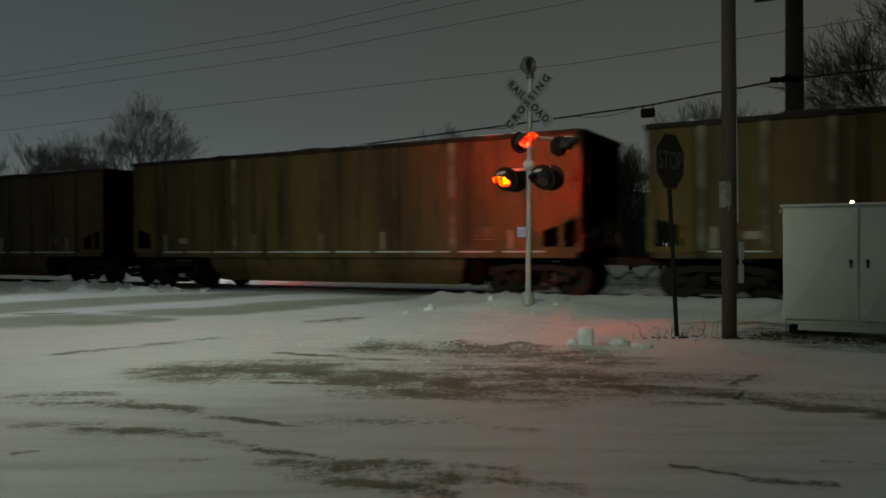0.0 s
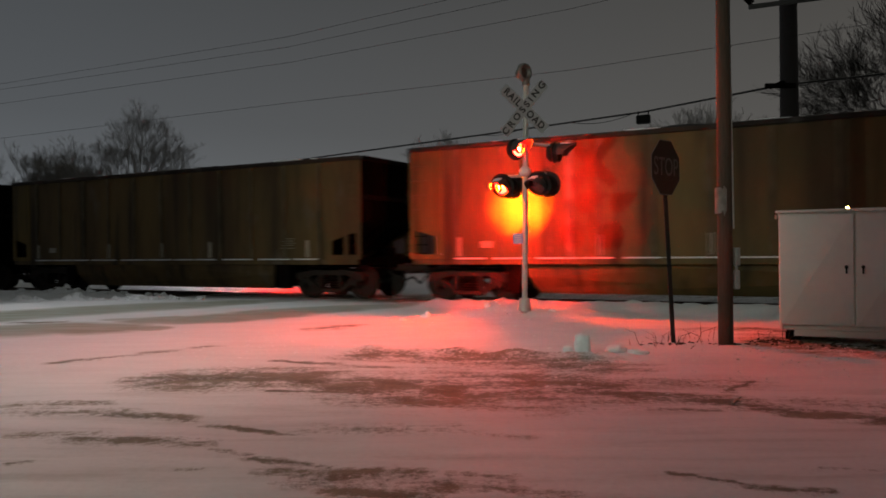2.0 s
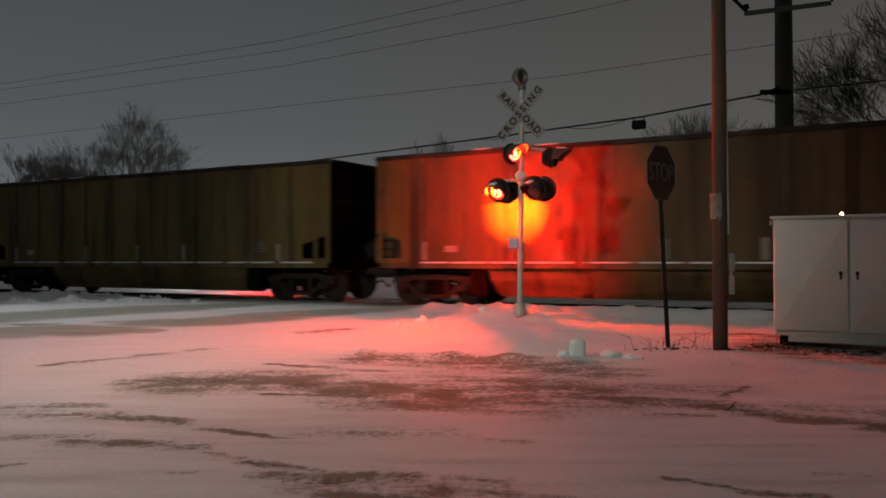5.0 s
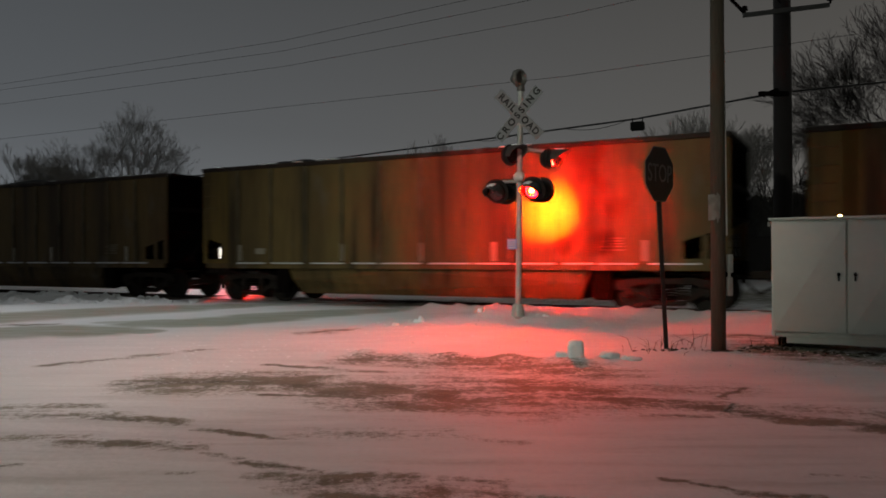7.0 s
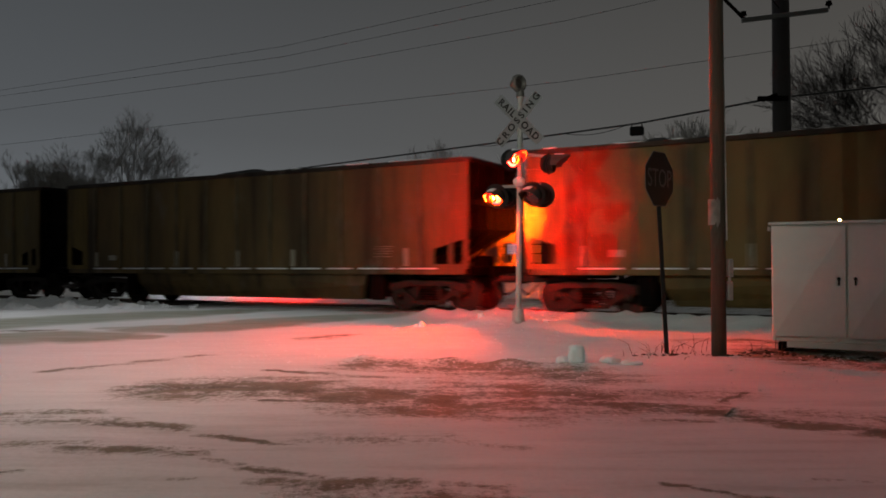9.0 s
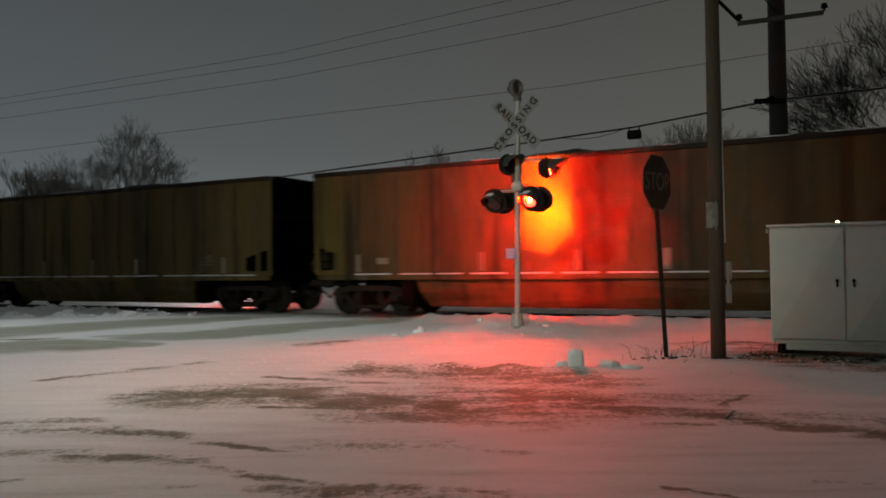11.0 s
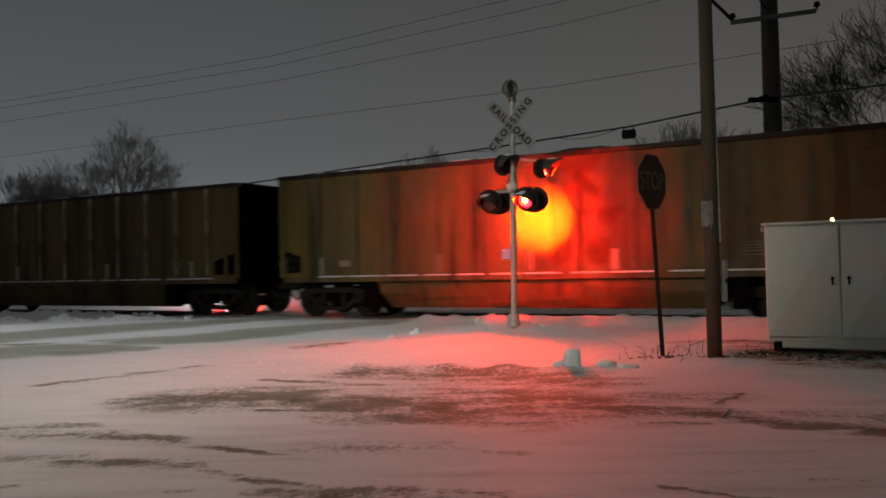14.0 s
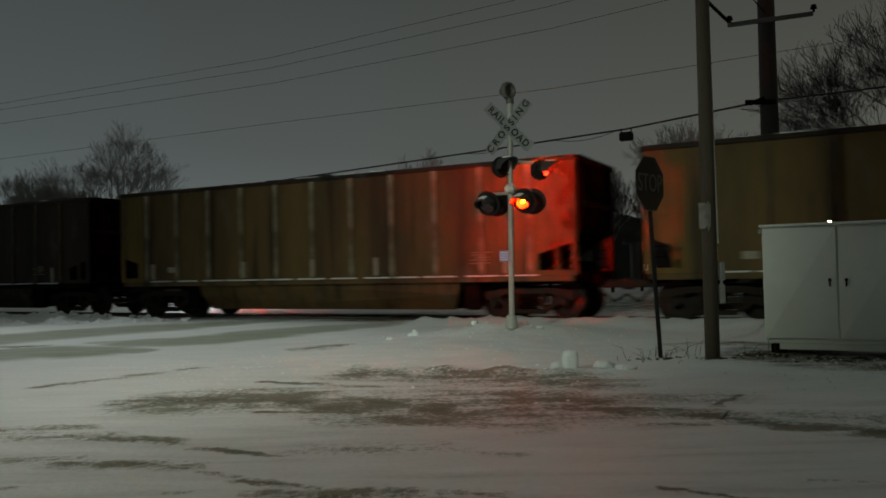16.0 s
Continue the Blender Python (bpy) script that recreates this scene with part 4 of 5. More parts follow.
def build_wood_pole():
    p = empty("wooden_pole", pose(3.70, 9.70, -0.05))
    tagged(p, "weathered round wooden pole standing in the snow", "utility pole")
    part("shaft", tube(B(), (0.018, 0, 0), (0.036, 0, 8.2), 0.096, 0.084, 18), WOOD_POLE, p, smooth=True)
    bm = tube(B(), (0.125, -0.03, 1.6), (0.06, -0.03, 8.0), 0.014, seg=8)
    for k in range(4):
        box(bm, (0.105 - 0.008 * k, -0.03, 2.6 + 1.4 * k), (0.05, 0.04, 0.03), 0.004)
    part("conduit", bm, GREY_METAL, p)
    bm = B()
    box(bm, (0.155, -0.05, 1.23), (0.065, 0.10, 0.24), 0.01)
    box(bm, (0.15, -0.05, 0.93), (0.065, 0.09, 0.25), 0.01)
    tube(bm, (0.15, -0.05, 1.05), (0.15, -0.05, 1.12), 0.02, seg=8)
    part("meter_box", bm, GREY_METAL, p)
    bm = B()
    seg = 10
    rows = []
    for k in range(seg + 1):
        a = radians(-172 + 84 * k / seg)
        torn = 0.05 * math.sin(k * 2.1) if k > 6 else 0
        rows.append([bm.verts.new((0.008 + r * math.cos(a), r * math.sin(a), z)) for r, z in ((0.121, 1.80 + torn), (0.121, 2.14 - torn * 0.6), (0.117, 2.14 - torn * 0.6), (0.117, 1.80 + torn))])
    for a, b in zip(rows, rows[1:]):
        for k in range(4):
            bm.faces.new((a[k], a[(k + 1) % 4], b[(k + 1) % 4], b[k]))
    part("paper_notice", bm, material("grimy_paper", (0.42, 0.41, 0.38), 0.7, vary=0.2, scale=8, stain=(0.16, 0.15, 0.13), stain_at=0.5), p, "torn pale paper notice wrapped round the pole")


def build_utility_pole():
    p = empty("power_pole", pose(9.55, 21.2, -0.1))
    tagged(p, "thick dark power pole with crossarm and insulators", "utility pole")
    part("shaft", tube(B(), (0, 0, 0), (0.0, 0, 12.5), 0.27, 0.21, 18), DARK_POLE, p, smooth=True)
    bm = box(B(), (0.0, -0.28, 8.11), (2.4, 0.10, 0.12), 0.01)
    bmesh.ops.rotate(bm, cent=(0, -0.28, 8.06), matrix=Matrix.Rotation(radians(-6.5), 3, "Y"), verts=bm.verts)
    part("crossarm", bm, ARM_STEEL, p)
    for x0 in (-1.15, 1.22):
        z = 8.11 + 0.115 * x0
        bm = lathe(B(), [(0.0, 0), (0.03, 0), (0.03, 0.08), (0.09, 0.09), (0.09, 0.13), (0.04, 0.14), (0.075, 0.16), (0.075, 0.20), (0.03, 0.22), (0.0, 0.23)], 12)
        part("insulator", bm, DARK_STEEL, p, m=pose(x0, -0.28, z + 0.04))
    bm = B()
    tube(bm, (-1.13, -0.28, 8.02), (-1.75, -0.28, 8.65), 0.05, seg=8)
    tube(bm, (-0.15, -0.28, 8.3), (-0.9, -0.28, 9.2), 0.015, seg=6)
    part("brace", bm, DARK_STEEL, p)
    bm = box(B(), (-0.35, -0.25, 5.80), (0.85, 0.10, 0.14), 0.03)
    tube(bm, (-0.25, -0.25, 5.9), (-0.65, -0.3, 5.75), 0.06, seg=8)
    part("cable_clamp", bm, DARK_STEEL, p)


def strand(name, points, r, label, category, sag=0.0):
    """A cable through its points, with an even sag between the first and the last."""
    pts = []
    for a, b in zip(points, points[1:]):
        for k in range(12):
            pts.append(Vector(a).lerp(Vector(b), k / 12))
    pts.append(Vector(points[-1]))
    for k, p in enumerate(pts):
        u = k / (len(pts) - 1)
        p.z -= sag * 4 * u * (1 - u)
    bm = B()
    rings = []
    for k, p in enumerate(pts):
        d = (pts[min(k + 1, len(pts) - 1)] - pts[max(k - 1, 0)]).normalized()
        q = d.to_track_quat("Z", "Y").to_matrix()
        rings.append([bm.verts.new(p + q @ Vector((r * math.cos(a), r * math.sin(a), 0))) for a in (0, 1.257, 2.513, 3.770, 5.027)])
    for a, b in zip(rings, rings[1:]):
        for k in range(5):
            bm.faces.new((a[k], a[(k + 1) % 5], b[(k + 1) % 5], b[k]))
    return tagged(part(name, bm, WIRE), label, category)


def build_cables():
    strand("telephone_cable", [(9.2, 20.9, 5.70), (6.60, 25.82, 5.86), (2.39, 27.98, 5.62), (-1.93, 30.19, 5.40), (-6.99, 32.78, 5.14), (-11.07, 34.87, 4.95), (-40, 49.5, 4.6)], 0.032, "thick black telephone cable slung along the track", "cable")
    strand("telephone_cable", [(9.7, 20.9, 5.75), (16.5, 17.5, 5.85), (40, 5.5, 6.6)], 0.028, "thick black telephone cable slung along the track", "cable")
    for z0, z1, z2 in ((9.27, 9.10, 10.4), (9.00, 8.72, 9.9), (8.34, 8.15, 9.1), (6.72, 6.68, 6.90)):
        strand("power_line", [(-60, 55.5, z0 + 0.8), (-20.68, 35.29, z0), (-5.9, 27.73, z1 + 0.03), (3.7, 22.8, (z1 + z2) / 2 - 0.15), (11.2, 19.0, z2), (40, 4.3, z2 + 0.6)], 0.0075, "thin dark overhead power line", "cable")
    for x0, x1, drop in ((4.3, 6.3, 0.16), (1.2, 2.6, 0.10)):
        a0, a1 = [Vector((x, 29.2 - 0.51 * x, 5.50 + 0.054 * x)) for x in (x0, x1)]
        strand("loose_lashing", [a0, a1], 0.012, "loose lashing wire drooping under the cable", "cable", sag=drop)
    b = empty("cable_box", pose(6.60, 25.75, 5.60, 0, 0, YAW))
    tagged(b, "dark splice box hung on the telephone cable", "splice box")
    part("case", box(B(), (0, 0, 0), (0.46, 0.22, 0.30), 0.04), FLAT_BLACK, b)
    for x0 in (-0.17, 0.17):
        part("hanger", box(B(), (x0, 0, 0.2), (0.03, 0.04, 0.16)), DARK_STEEL, b)


def build_cabinet():
    c = empty("signal_cabinet", pose(4.55, 10.0, 0.02, 0, 0, YAW))
    tagged(c, "off-white steel relay cabinet with double doors on a low base", "equipment cabinet")
    W, H, Dp = 1.83, 1.58, 0.80
    part("body", box(B(), (W / 2, Dp / 2, 0.16 + H / 2), (W, Dp, H), 0.012), CAB_PAINT, c)
    part("roof", box(B(), (W / 2, Dp / 2 - 0.02, 0.16 + H + 0.015), (W + 0.07, Dp + 0.09, 0.035), 0.01), CAB_PAINT, c)
    for k, x0 in enumerate((0.02, W / 2 + 0.008)):
        bm = box(B(), (W / 4 - 0.015, -0.014, 0), (W / 2 - 0.03, 0.028, H - 0.10))
        # the sheet is creased along its diagonal for stiffness
        wd, hd = W / 2 - 0.05, H - 0.12
        low, high, left, right = [bm.verts.new((W / 4 - 0.015 + sx * wd / 2, y, sz * hd / 2)) for sx, sz, y in ((-1, -1, -0.085), (1, 1, -0.085), (-1, 1, -0.030), (1, -1, -0.030))]
        back = [bm.verts.new((v.co.x, -0.01, v.co.z)) for v in (low, right, high, left)]
        front = [low, right, high, left]
        bm.faces.new((low, high, left))
        bm.faces.new((low, right, high))
        for i in range(4):
            bm.faces.new((front[i], back[i], back[(i + 1) % 4], front[(i + 1) % 4]))
        bm.faces.new(back)
        door = part("door", bm, CAB_PAINT, c, "steel door creased along its diagonal", m=pose(x0, 0, 0.16 + H / 2 + 0.02))
        hx = W / 2 - 0.12 if k == 0 else 0.085
        bm = tube(B(), (hx, -0.028, 0.04), (hx, -0.088, 0.04), 0.022, seg=12)
        box(bm, (hx, -0.092, 0.01), (0.022, 0.014, 0.11), 0.005)
        part("handle", bm, BLACK_PAINT, door, "small black handle")
        hx = -0.008 if k == 0 else W / 2 - 0.02
        hinge = part("hinge", tube(B(), (0, 0, -0.06), (0, 0, 0.06), 0.012, seg=8), CAB_PAINT, door, m=pose(hx, -0.02, -0.6))
        for z in (0.0, 0.6):
            again(hinge, pose(hx, -0.02, z))
    part("skirt", box(B(), (W / 2 + 0.08, 0.02, 0.12), (W - 0.2, 0.03, 0.08), 0.004), CAB_PAINT, c)
    for x0 in (0.16, W - 0.16):
        part("foot", box(B(), (x0, Dp / 2, 0.05), (0.18, Dp - 0.1, 0.18), 0.01), DARK_STEEL, c)
    part("lifting_eye", tube(B(), (-0.035, 0.1, 1.66), (-0.035, 0.1, 1.72), 0.02, seg=8), GREY_METAL, c)
    bm = lathe(B(), [(0.0, 0.025), (0.016, 0.018), (0.023, 0.0), (0.018, -0.016), (0.0, -0.022)], 12)
    lampx = part("indicator_lamp", bm, WARM_GLOW, c, "small glowing yellow lamp", m=pose(0.83, Dp + 0.05, 1.81))
    part("lamp_socket", tube(B(), (0, 0, -0.06), (0, 0, -0.025), 0.02, seg=10), BLACK_PAINT, lampx)


# ---- snow lumps and weeds ----
def build_lumps():
    rnd = random.Random(4)
    spots = [(1.70, 8.92, 0.095, 0.24), (2.10, 8.88, 0.12, 0.08), (1.53, 8.95, 0.07, 0.06), (2.35, 8.8, 0.12, 0.05), (-0.35, 13.55, 0.07, 0.10), (-0.44, 13.62, 0.06, 0.06), (-0.78, 13.05, 0.07, 0.055), (0.75, 13.9, 0.06, 0.07), (1.9, 13.4, 0.06, 0.05)]
    for k in range(30):
        spots.append((*spot(-23.5 + 0.27 * k + rnd.uniform(-0.2, 0.2), rnd.uniform(14.9, 15.9))[:2], rnd.uniform(0.05, 0.14), rnd.uniform(0.05, 0.11)))
    for x, y, r, h in spots:
        bm = B()
        bmesh.ops.create_icosphere(bm, subdivisions=3, radius=1)
        for v in bm.verts:
            p = v.co.copy()
            p /= max(abs(p.x), abs(p.y), abs(p.z)) ** (0.8 if h == 0.24 else 0.2)
            k = 1 + (0.10 if h == 0.24 else 0.32) * noise.noise(p * 1.3 + Vector((x * 9, y * 7, 0))) + (0.06 if h == 0.24 else 0.16) * noise.noise(p * 3 + Vector((x, y, 5)))
            v.co = Vector((p.x * r * k, p.y * r * k, max(-0.3, p.z) * h * k * (0.85 if h == 0.24 else 1)))
        ob = part("snow_lump", bm, SNOW_BIT, m=pose(x, y, ground_height(x, y) + 0.02 * h), smooth=True)
        tagged(ob, "lump of packed snow lying on the ground", "snow lump", "snow lumps")


def build_plough_bank():
    """Clods of ploughed snow along the road's end, before the track."""
    def bank(points, wide, tall, seed):
        verts, faces, rows = [], [], 17
        pts = [Vector(q) for q in points]
        steps = []
        for a, b in zip(pts, pts[1:]):
            count = int((b - a).length / 0.045)
            steps += [a.lerp(b, k / count) for k in range(count)]
        for i, q in enumerate(steps):
            d = (steps[min(i + 1, len(steps) - 1)] - steps[max(i - 1, 0)]).normalized()
            side = Vector((-d.y, d.x))
            taper = min(1.0, i / 12, (len(steps) - 1 - i) / 12)
            for j in range(rows):
                v = 2 * j / (rows - 1) - 1
                x, y = q + side * v * wide
                clod = 0.55 + 0.9 * noise.noise((x * 1.7, y * 1.7, seed)) + 0.65 * noise.noise((x * 4.5, y * 4.5, seed + 1)) + 0.35 * noise.noise((x * 11, y * 11, seed + 2))
                verts.append((x, y, ground_height(x, y) - 0.05 + (1 - v * v) * taper * tall * max(0.12, clod)))
        for i in range(len(steps) - 1):
            for j in range(rows - 1):
                k = i * rows + j
                faces.append((k, k + rows, k + rows + 1, k + 1))
        me = bpy.data.meshes.new("snow_bank")
        me.from_pydata(verts, [], faces)
        me.materials.append(SNOW_BIT)
        return tagged(new("snow_bank", me), "ragged clods of ploughed snow beside the track", "snow bank", kind="stuff")
    bank([(-14.5, 21.4), (-12.2, 20.9), (-9.9, 20.9), (-8.2, 20.7), (-7.2, 21.3)], 0.42, 0.20, 3)
    bank([(-13.9, 23.4), (-13.0, 23.2)], 0.30, 0.38, 11)
    bank([(-12.4, 23.3), (-11.5, 23.0)], 0.30, 0.38, 17)
    bank([(-8.9, 21.7), (-7.6, 21.6)], 0.22, 0.24, 23)


def build_crumbs():
    """Loose crumbs of snow round the mast, along the low bank and on the rough strip beside the road."""
    rnd = random.Random(17)
    verts, faces = [], []
    spreads = [(1.5, 13.6, 1.4, 0.5, 220), (0.6, 12.6, 2.0, 0.9, 160), (1.4, 9.0, 2.4, 0.16, 260), (-4.6, 9.2, 2.4, 0.8, 420), (-2.8, 10.6, 2.0, 0.6, 160), (4.0, 10.2, 1.2, 0.5, 160), (3.4, 9.7, 0.8, 0.4, 120), (5.4, 9.3, 0.8, 0.2, 80), (4.4, 8.4, 1.0, 0.7, 260), (2.6, 7.6, 1.2, 0.5, 160)]
    for mx, my, sx, sy, count in spreads:
        for k in range(count):
            x, y = rnd.gauss(mx, sx), rnd.gauss(my, sy)
            if my < 10 and mx == 1.4:
                y -= 0.30 * (x - 1.4)
            r = 0.004 + 0.022 * rnd.random() ** 3
            z = ground_height(x, y)
            base = len(verts)
            for dx, dy, dz in ((1, 0, 0.1), (-1, 0, 0.1), (0, 1, 0.1), (0, -1, 0.1), (0, 0, 0.6), (0, 0, -0.5)):
                q = rnd.uniform(0.6, 1.3) * r
                verts.append((x + dx * q + rnd.uniform(-0.3, 0.3) * r, y + dy * q, z + dz * q))
            for a, b in ((0, 2), (2, 1), (1, 3), (3, 0)):
                faces += [(base + a, base + b, base + 4), (base + b, base + a, base + 5)]
    me = bpy.data.meshes.new("snow_crumbs")
    me.from_pydata(verts, [], faces)
    me.materials.append(SNOW_BIT)
    tagged(new("snow_crumbs", me), "loose crumbs of snow scattered over the ground", "snow", kind="stuff")


def build_debris():
    """Dark clods of soil and dead leaves at the foot of the cabinet and the poles."""
    rnd = random.Random(23)
    verts, faces = [], []
    for mx, my, sx, sy, count in ((4.45, 9.75, 0.20, 0.10, 90), (5.3, 9.40, 0.5, 0.10, 90), (3.75, 9.62, 0.16, 0.06, 40), (3.05, 9.75, 0.25, 0.08, 30)):
        for k in range(count):
            x, y = rnd.gauss(mx, sx), rnd.gauss(my, sy)
            r = 0.006 + 0.03 * rnd.random() ** 2 * (0.5 if my < 7 else 1)
            z = ground_height(x, y)
            base = len(verts)
            for dx, dy, dz in ((1, 0, 0.1), (-1, 0, 0.1), (0, 1, 0.1), (0, -1, 0.1), (0, 0, 0.7), (0, 0, -0.5)):
                q = rnd.uniform(0.5, 1.4) * r
                verts.append((x + dx * q * 1.5, y + dy * q, z + dz * q))
            for a, b in ((0, 2), (2, 1), (1, 3), (3, 0)):
                faces += [(base + a, base + b, base + 4), (base + b, base + a, base + 5)]
    me = bpy.data.meshes.new("soil_clods")
    me.from_pydata(verts, [], faces)
    me.materials.append(SOIL)
    tagged(new("soil_clods", me), "dark clods of soil and dead leaves on the snow", "debris", kind="stuff")
    p = (2.53, 6.06)
    bm = tube(B(), (-0.07, -0.12, 0.012), (0.02, 0.03, 0.016), 0.011, 0.009, 8)
    tube(bm, (0.02, 0.03, 0.016), (0.09, 0.12, 0.02), 0.009, 0.005, 8)
    tagged(part("fallen_stick", bm, PALE_BARK, m=pose(p[0], p[1], ground_height(*p))), "short fallen stick lying on the bare strip", "stick")


def build_weeds():
    rnd = random.Random(8)
    bm = B()
    for k in range(34):
        cx, cy = rnd.choice([(2.75, 9.8), (3.2, 9.95), (3.5, 10.1), (3.3, 9.7), (2.8, 9.7), (4.5, 9.9)])
        x, y = cx + rnd.gauss(0, 0.22), cy + rnd.gauss(0, 0.14)
        h = rnd.uniform(0.06, 0.28)
        a = rnd.uniform(0, 6.28)
        z = ground_height(x, y)
        p = Vector((x, y, z - 0.02))
        q = p + Vector((0.3 * h * math.cos(a), 0.3 * h * math.sin(a), h * 0.7))
        e = q + Vector((0.7 * h * math.cos(a), 0.7 * h * math.sin(a), h * 0.25))
        tube(bm, p, q, 0.004, 0.003, 4, False)
        tube(bm, q, e, 0.003, 0.001, 4, False)
    tagged(part("dry_weeds", bm, DRY_GRASS), "dry brown weed stalks poking out of the snow", "weeds", kind="stuff")


# ---- bare trees ----
def build_tree(height, seed, bark, twig, spread=0.6, depth=6, thick=0.02, lean=0.0, kids=3, up=0.12, thin=0.006, stems=(), short=0.58):
    rnd = random.Random(seed)
    tree = empty("bare_tree", pose(0, 0, 0))
    limbs, twigs = [], []

    def grow(p, d, length, r, level):
        q = p + d * length
        r1 = r * 0.72
        (limbs if level < 3 else twigs).append((p, q, r, r1))
        if level >= depth:
            return
        for k in range(kids + (1 if level in (1, 2) else 0)):
            a = Vector((rnd.gauss(0, 1), rnd.gauss(0, 1), rnd.gauss(0.25, 0.6))).normalized()
            nd = (d + a * spread * rnd.uniform(0.6, 1.25) + Vector((0, 0, up))).normalized()
            start = q if k < 2 else p.lerp(q, rnd.uniform(0.45, 0.95))
            grow(start, nd, length * rnd.uniform(short, short + 0.28), r1 * rnd.uniform(0.6, 0.85), level + 1)

    if stems:
        # a short trunk that splits low into several rising stems
        fork = Vector((lean, 0, height * 0.22))
        limbs.append((Vector((0, 0, 0)), fork, height * thick * 1.4, height * thick))
        for x, y, reach in stems:
            grow(fork, Vector((x, y, 1)).normalized(), height * reach, height * thick * 0.8, 1)
    else:
        grow(Vector((0, 0, 0)), Vector((lean, 0, 1)).normalized(), height * 0.27, height * thick, 0)
    for name, items, mat, seg in (("trunk", limbs, bark, 7), ("crown", twigs, twig, 3)):
        verts, faces = [], []
        for p, q, r0, r1 in items:
            m = (q - p).to_track_quat("Z", "Y").to_matrix()
            base = len(verts)
            for c, r in ((p, r0), (q, r1)):
                r = max(r, thin)
                verts += [c + m @ Vector((r * math.cos(2 * math.pi * k / seg), r * math.sin(2 * math.pi * k / seg), 0)) for k in range(seg)]
            faces += [(base + k, base + (k + 1) % seg, base + seg + (k + 1) % seg, base + seg + k) for k in range(seg)]
        me = bpy.data.meshes.new(name)
        me.from_pydata(verts, [], faces)
        me.materials.append(mat)
        ob = new(name, me)
        ob.parent = tree
    return tree


def build_trees():
    rnd = random.Random(3)
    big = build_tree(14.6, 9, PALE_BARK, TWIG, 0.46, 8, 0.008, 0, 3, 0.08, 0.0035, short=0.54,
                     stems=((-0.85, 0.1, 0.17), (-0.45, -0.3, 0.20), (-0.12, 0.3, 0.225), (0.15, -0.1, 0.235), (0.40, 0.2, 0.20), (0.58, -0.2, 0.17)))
    big.matrix_basis = pose(-26.1, 62, -0.2) @ Matrix.Diagonal((1.1, 1.1, 0.92, 1))
    tagged(big, "tall bare deciduous tree far beyond the track", "tree", "bare trees")
    right = build_tree(10.4, 14, BARK, BARK, 0.56, 8, 0.012, -0.3, 3, -0.02, 0.004, short=0.60)
    right.matrix_basis = pose(21.9, 30.5, -0.2) @ Matrix.Diagonal((1.42, 1.42, 1.34, 1))
    tagged(right, "bare dark spreading tree behind the power pole", "tree", "bare trees")
    other = copy_thing(right, pose(0, 0, 0))
    other.matrix_basis = pose(23.6, 33.5, -0.2, 0, 0, 140) @ Matrix.Diagonal((1.15, 1.15, 1.2, 1))
    tagged(other, "bare dark spreading tree behind the power pole", "tree", "bare trees")
    third = copy_thing(right, pose(0, 0, 0))
    third.matrix_basis = pose(23.6, 30.0, -0.2, 0, 0, 215) @ Matrix.Diagonal((1.1, 1.1, 0.92, 1))
    tagged(third, "bare dark spreading tree behind the power pole", "tree", "bare trees")
    brush = build_tree(6.4, 41, BARK, BARK, 0.6, 6, 0.014, thin=0.008)
    for k, (x, y, z, turn) in enumerate(((5.2, 31.5, 1.0, 20), (7.6, 33.0, 0.92, 130), (10.8, 31.5, 0.82, 250), (-3.5, 35.0, 0.8, 80), (0.45, 38.0, 0.62, 40), (6.3, 32.4, 0.9, 200), (9.0, 33.5, 0.84, 300), (9.9, 30.6, 0.72, 15), (12.6, 32.2, 0.76, 95), (14.6, 31.6, 0.84, 170))):
        shrub = brush if k == 0 else copy_thing(brush, pose(0, 0, 0))
        shrub.matrix_basis = pose(x, y, -0.2, 0, 0, turn) @ Matrix.Diagonal((z, z, z, 1))
        tagged(shrub, "dark leafless shrub tree behind the track", "tree", "bare trees")
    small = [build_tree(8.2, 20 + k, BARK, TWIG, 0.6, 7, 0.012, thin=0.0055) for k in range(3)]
    places = [(-34.5, 62, 1.3), (-31, 63, 1.25), (-28.5, 61, 1.2), (-37.5, 60, 1.15), (-41, 61, 1.1), (-26, 66, 1.2), (-20.5, 66, 1.1), (-1.6, 41, 0.97), (0.8, 42, 0.95), (3.4, 40.5, 0.84), (6.2, 42, 0.86), (9.5, 41, 0.95),
              (11.0, 33, 0.95), (13.2, 35, 1.0), (16, 38, 1.1)]
    for k, (x, y, s) in enumerate(places):
        t = small[k] if k < 3 else copy_thing(small[k % 3], pose(0, 0, 0))
        t.matrix_basis = pose(x, y, -0.2, 0, 0, rnd.uniform(0, 360)) @ Matrix.Diagonal((s, s, s, 1))
        tagged(t, "small bare winter tree in a row behind the track", "tree", "bare trees")


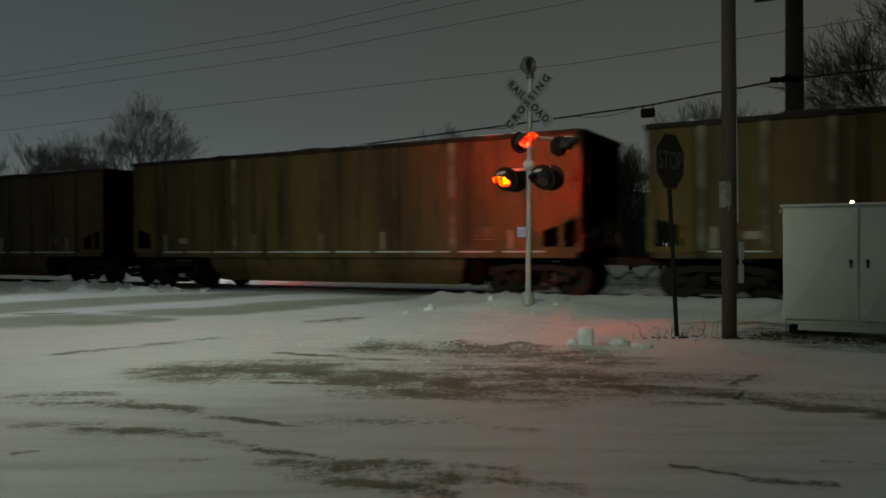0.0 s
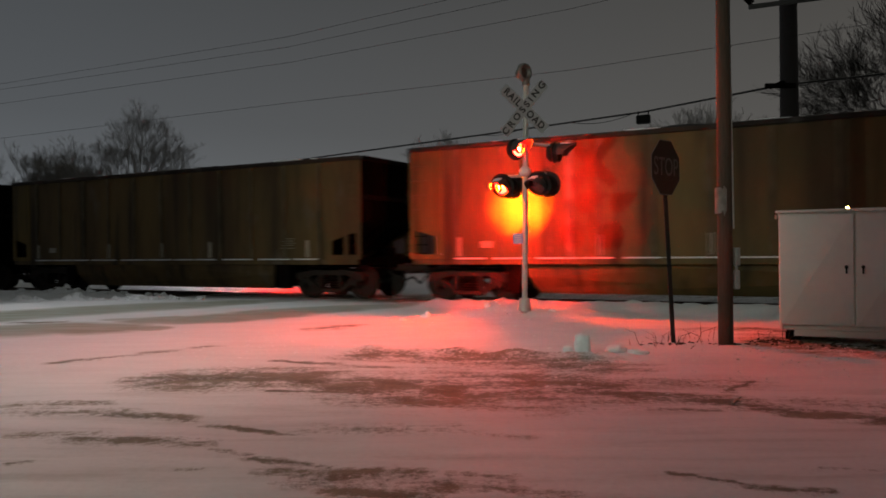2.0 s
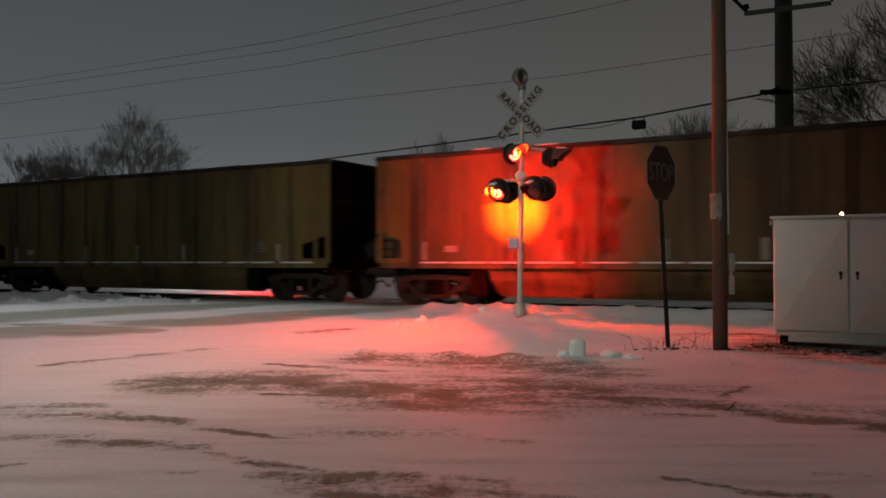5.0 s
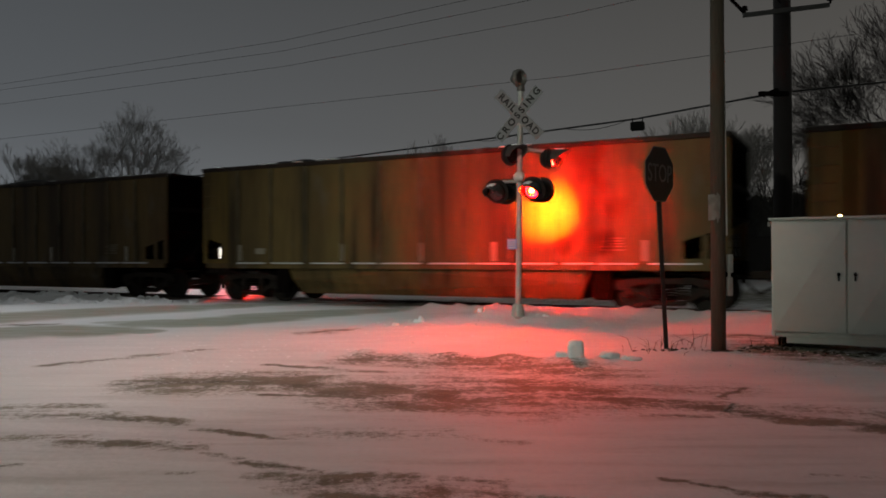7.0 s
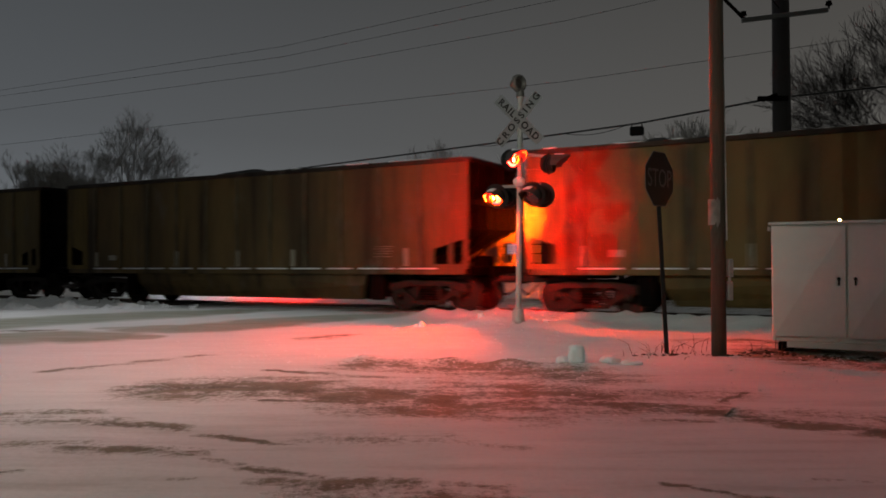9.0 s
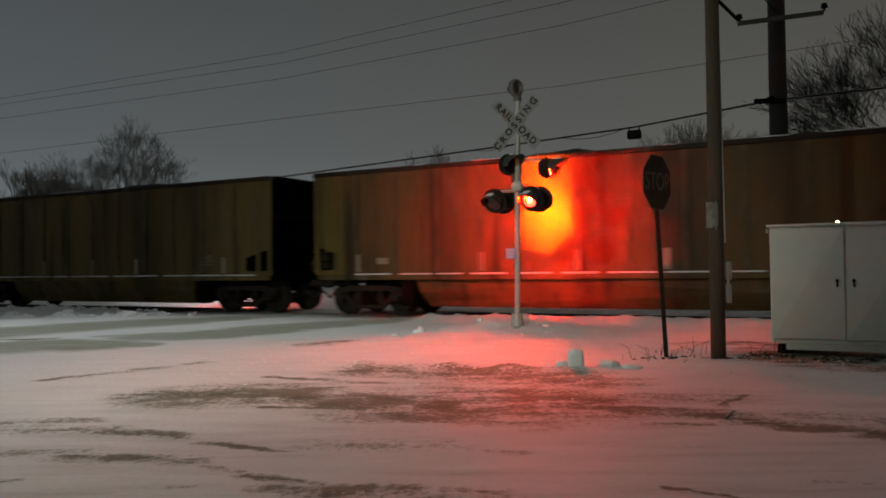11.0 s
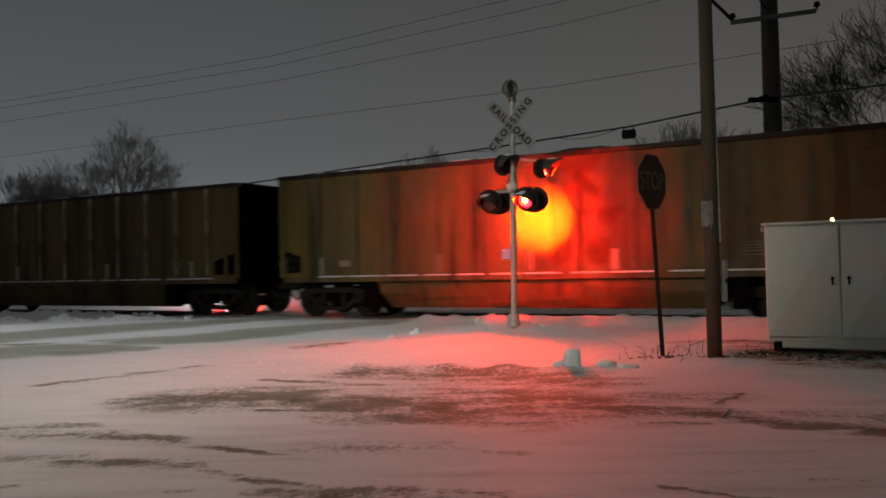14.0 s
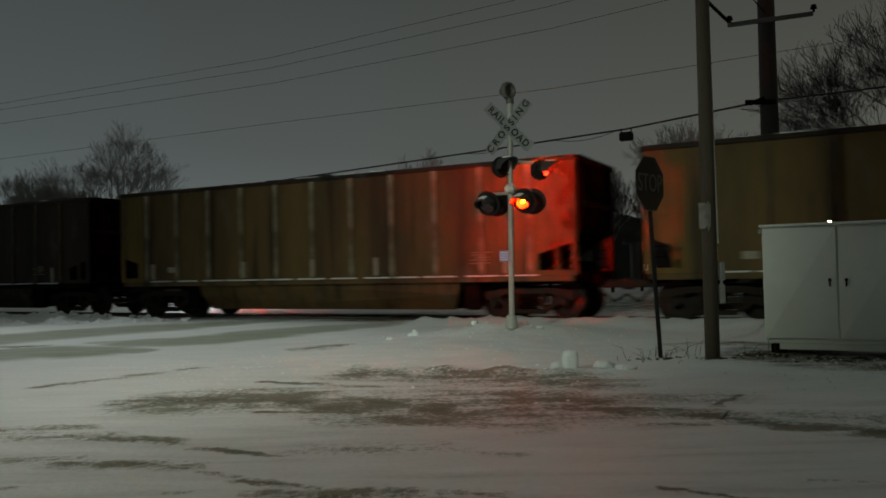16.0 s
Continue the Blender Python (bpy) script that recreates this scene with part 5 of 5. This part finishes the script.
def build_house(name, at, size, rz, lit, label):
    h = empty(name, pose(at[0], at[1], -0.3, 0, 0, rz))
    tagged(h, label, "house")
    w, d, z = size
    part("wall", box(B(), (0, d / 2, z / 2), (w, d, z)), SIDING, h)
    part("roof", prism(B(), [(-w / 2 - 0.4, z), (w / 2 + 0.4, z), (w / 2 + 0.4, z + 0.15), (0, z + 1.9), (-w / 2 - 0.4, z + 0.15)], -0.4, d + 0.4), SHINGLE, h)
    for x0, z0, ww, hh in lit:
        win = part("window", box(B(), (0, -0.02, 0), (ww + 0.16, 0.06, hh + 0.16), 0.01), WHITE_SIGN, h, m=pose(x0, 0, z0))
        part("pane", box(B(), (0, -0.055, 0), (ww, 0.012, hh)), WINDOW_GLOW, win, "brightly lit window pane")
        bm = box(B(), (0, -0.07, 0), (0.04, 0.02, hh))
        if hh < 1:
            box(bm, (0, -0.07, 0), (ww, 0.02, 0.04))
        part("glazing_bar", bm, DARK_STEEL, win)


def build_far_hedge():
    rnd = random.Random(31)
    bm = B()
    tops = []
    for k in range(260):
        x = -130 + k
        y = 58 + 6 * noise.noise((x * 0.07, 0, 0)) - 0.25 * x * (x > 0)
        h = 3.0 + 1.4 * noise.noise((x * 0.3, 4, 0)) + rnd.uniform(-0.3, 0.3) + 2.0 * max(0.0, min(1.0, (x - 4) / 6, (45 - x) / 6))
        tops.append([bm.verts.new(v) for v in ((x, y, -0.3), (x + rnd.uniform(-0.2, 0.2), y + 0.5, h * 0.7), (x, y + 1.5, h), (x, y + 3.0, h * 0.6), (x, y + 3.5, -0.3))])
    for a, b in zip(tops, tops[1:]):
        for i in range(4):
            bm.faces.new((a[i], b[i], b[i + 1], a[i + 1]))
    tagged(part("far_hedge", bm, BARK), "dark leafless hedge along the far yards", "hedge", kind="stuff")


def build_yard_lamp():
    p = empty("yard_lamp", pose(-8.6, 29.5, -0.05))
    tagged(p, "low yard lamp with a white globe lighting the snow", "yard lamp")
    part("post", tube(B(), (0, 0, 0), (0, 0, 2.0), 0.05, 0.04, 10), BLACK_PAINT, p)
    part("globe", lathe(B(), [(0.0, 0.12), (0.08, 0.09), (0.12, 0.0), (0.08, -0.09), (0.0, -0.12)], 16), YARD_GLOW, p, "white glowing globe", m=pose(0, 0, 2.12))


def build_street_lamp(at, foot, label, second=None):
    p = empty("street_lamp", pose(foot[0], foot[1], 0))
    tagged(p, label, "street lamp", "street lamps")
    top = Vector((at.x - foot[0], at.y - foot[1], at.z + 0.22))
    part("pole", tube(B(), (0, 0, 0), (0, 0, at.z + 0.1), 0.10, 0.06, 12), GREY_METAL, p)
    part("arm", tube(B(), (0, 0, at.z + 0.1), top, 0.035, 0.03, 10), GREY_METAL, p)
    part("luminaire", box(B(), top, (0.44, 0.28, 0.12), 0.04), GREY_METAL, p)
    # arm and case for the added fill head
    if second:
        end = top + Vector(second)
        part("arm", tube(B(), (0, 0, at.z + 0.05), end, 0.035, 0.03, 10), GREY_METAL, p)
        part("luminaire", box(B(), end, (0.44, 0.28, 0.12), 0.04), GREY_METAL, p)


build_ground()
build_track()
build_train()
build_signal()
build_far_signal()
build_stop_sign()
build_wood_pole()
build_utility_pole()
build_cables()
build_cabinet()
build_lumps()
build_plough_bank()
build_crumbs()
build_debris()
build_weeds()
build_trees()
build_house("house", (0.6, 40.5), (9.0, 7.0, 3.2), 0, [(-0.5, 1.65, 1.6, 1.6)], "pale house with lit windows beyond the track")
build_house("house", (-13.0, 43.0), (8.0, 7.0, 3.0), 8, [(0.6, 1.5, 0.8, 0.9)], "low pale house beyond the track")
build_house("garage", (14.4, 35.5), (5.0, 6.0, 2.3), -10, [(1.8, 1.5, 0.3, 0.3)], "pale dark-roofed garage beyond the track")
build_house("house", (12.2, 38.5), (4.5, 5.0, 2.6), -12, [(-1.6, 1.3, 0.12, 0.18), (-1.2, 1.25, 0.10, 0.10)], "small dark-roofed house beyond the track")
build_yard_lamp()
build_far_hedge()
build_street_lamp(LAMP_AT, (-7.9, -2.7), "tall grey street lamp lighting the crossing, with an added second head", (0.5, 0.1, 0.0))
build_street_lamp(ROAD_LAMP_AT, (-14.0, 13.6), "tall grey street lamp beside the snowy road")


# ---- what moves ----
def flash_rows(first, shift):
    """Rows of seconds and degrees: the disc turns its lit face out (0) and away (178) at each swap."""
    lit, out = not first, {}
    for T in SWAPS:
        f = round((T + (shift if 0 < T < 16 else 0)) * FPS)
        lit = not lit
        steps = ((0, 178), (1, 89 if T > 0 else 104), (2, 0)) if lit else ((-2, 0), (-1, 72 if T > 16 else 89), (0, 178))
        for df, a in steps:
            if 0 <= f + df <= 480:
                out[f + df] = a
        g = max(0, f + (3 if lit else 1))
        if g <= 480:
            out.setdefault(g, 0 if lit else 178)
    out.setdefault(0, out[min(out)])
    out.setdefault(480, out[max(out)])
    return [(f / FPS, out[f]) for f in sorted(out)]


def motions():
    for k, car in train:
        rows = []
        for t in (0, 2, 4, 6, 8, 10, 12, 14, 16):
            rows.append((t, Matrix.Translation(spot(car_middle(k, t), MIDDLE, RAIL_TOP)) @ pose(0, 0, 0, 0, 0, YAW)))
        walk(car, rows)
        start = car_middle(k, 0)
        for truck in (o for o in car.children if o.name.startswith("truck")):
            for ws in (o for o in truck.children if o.name.startswith("wheelset")):
                p = ws.matrix_basis.translation.copy()
                spin = []
                for i in range(0, 161):
                    t = i * 0.1
                    spin.append((t, pose(p.x, p.y, p.z, 0, math.degrees((car_middle(k, t) - start) / 0.457), 0)))
                walk(ws, spin)
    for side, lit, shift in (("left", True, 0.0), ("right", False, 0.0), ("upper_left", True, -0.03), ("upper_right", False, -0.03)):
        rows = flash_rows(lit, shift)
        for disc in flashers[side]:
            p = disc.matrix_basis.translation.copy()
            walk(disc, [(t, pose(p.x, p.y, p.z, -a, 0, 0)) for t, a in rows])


motions()
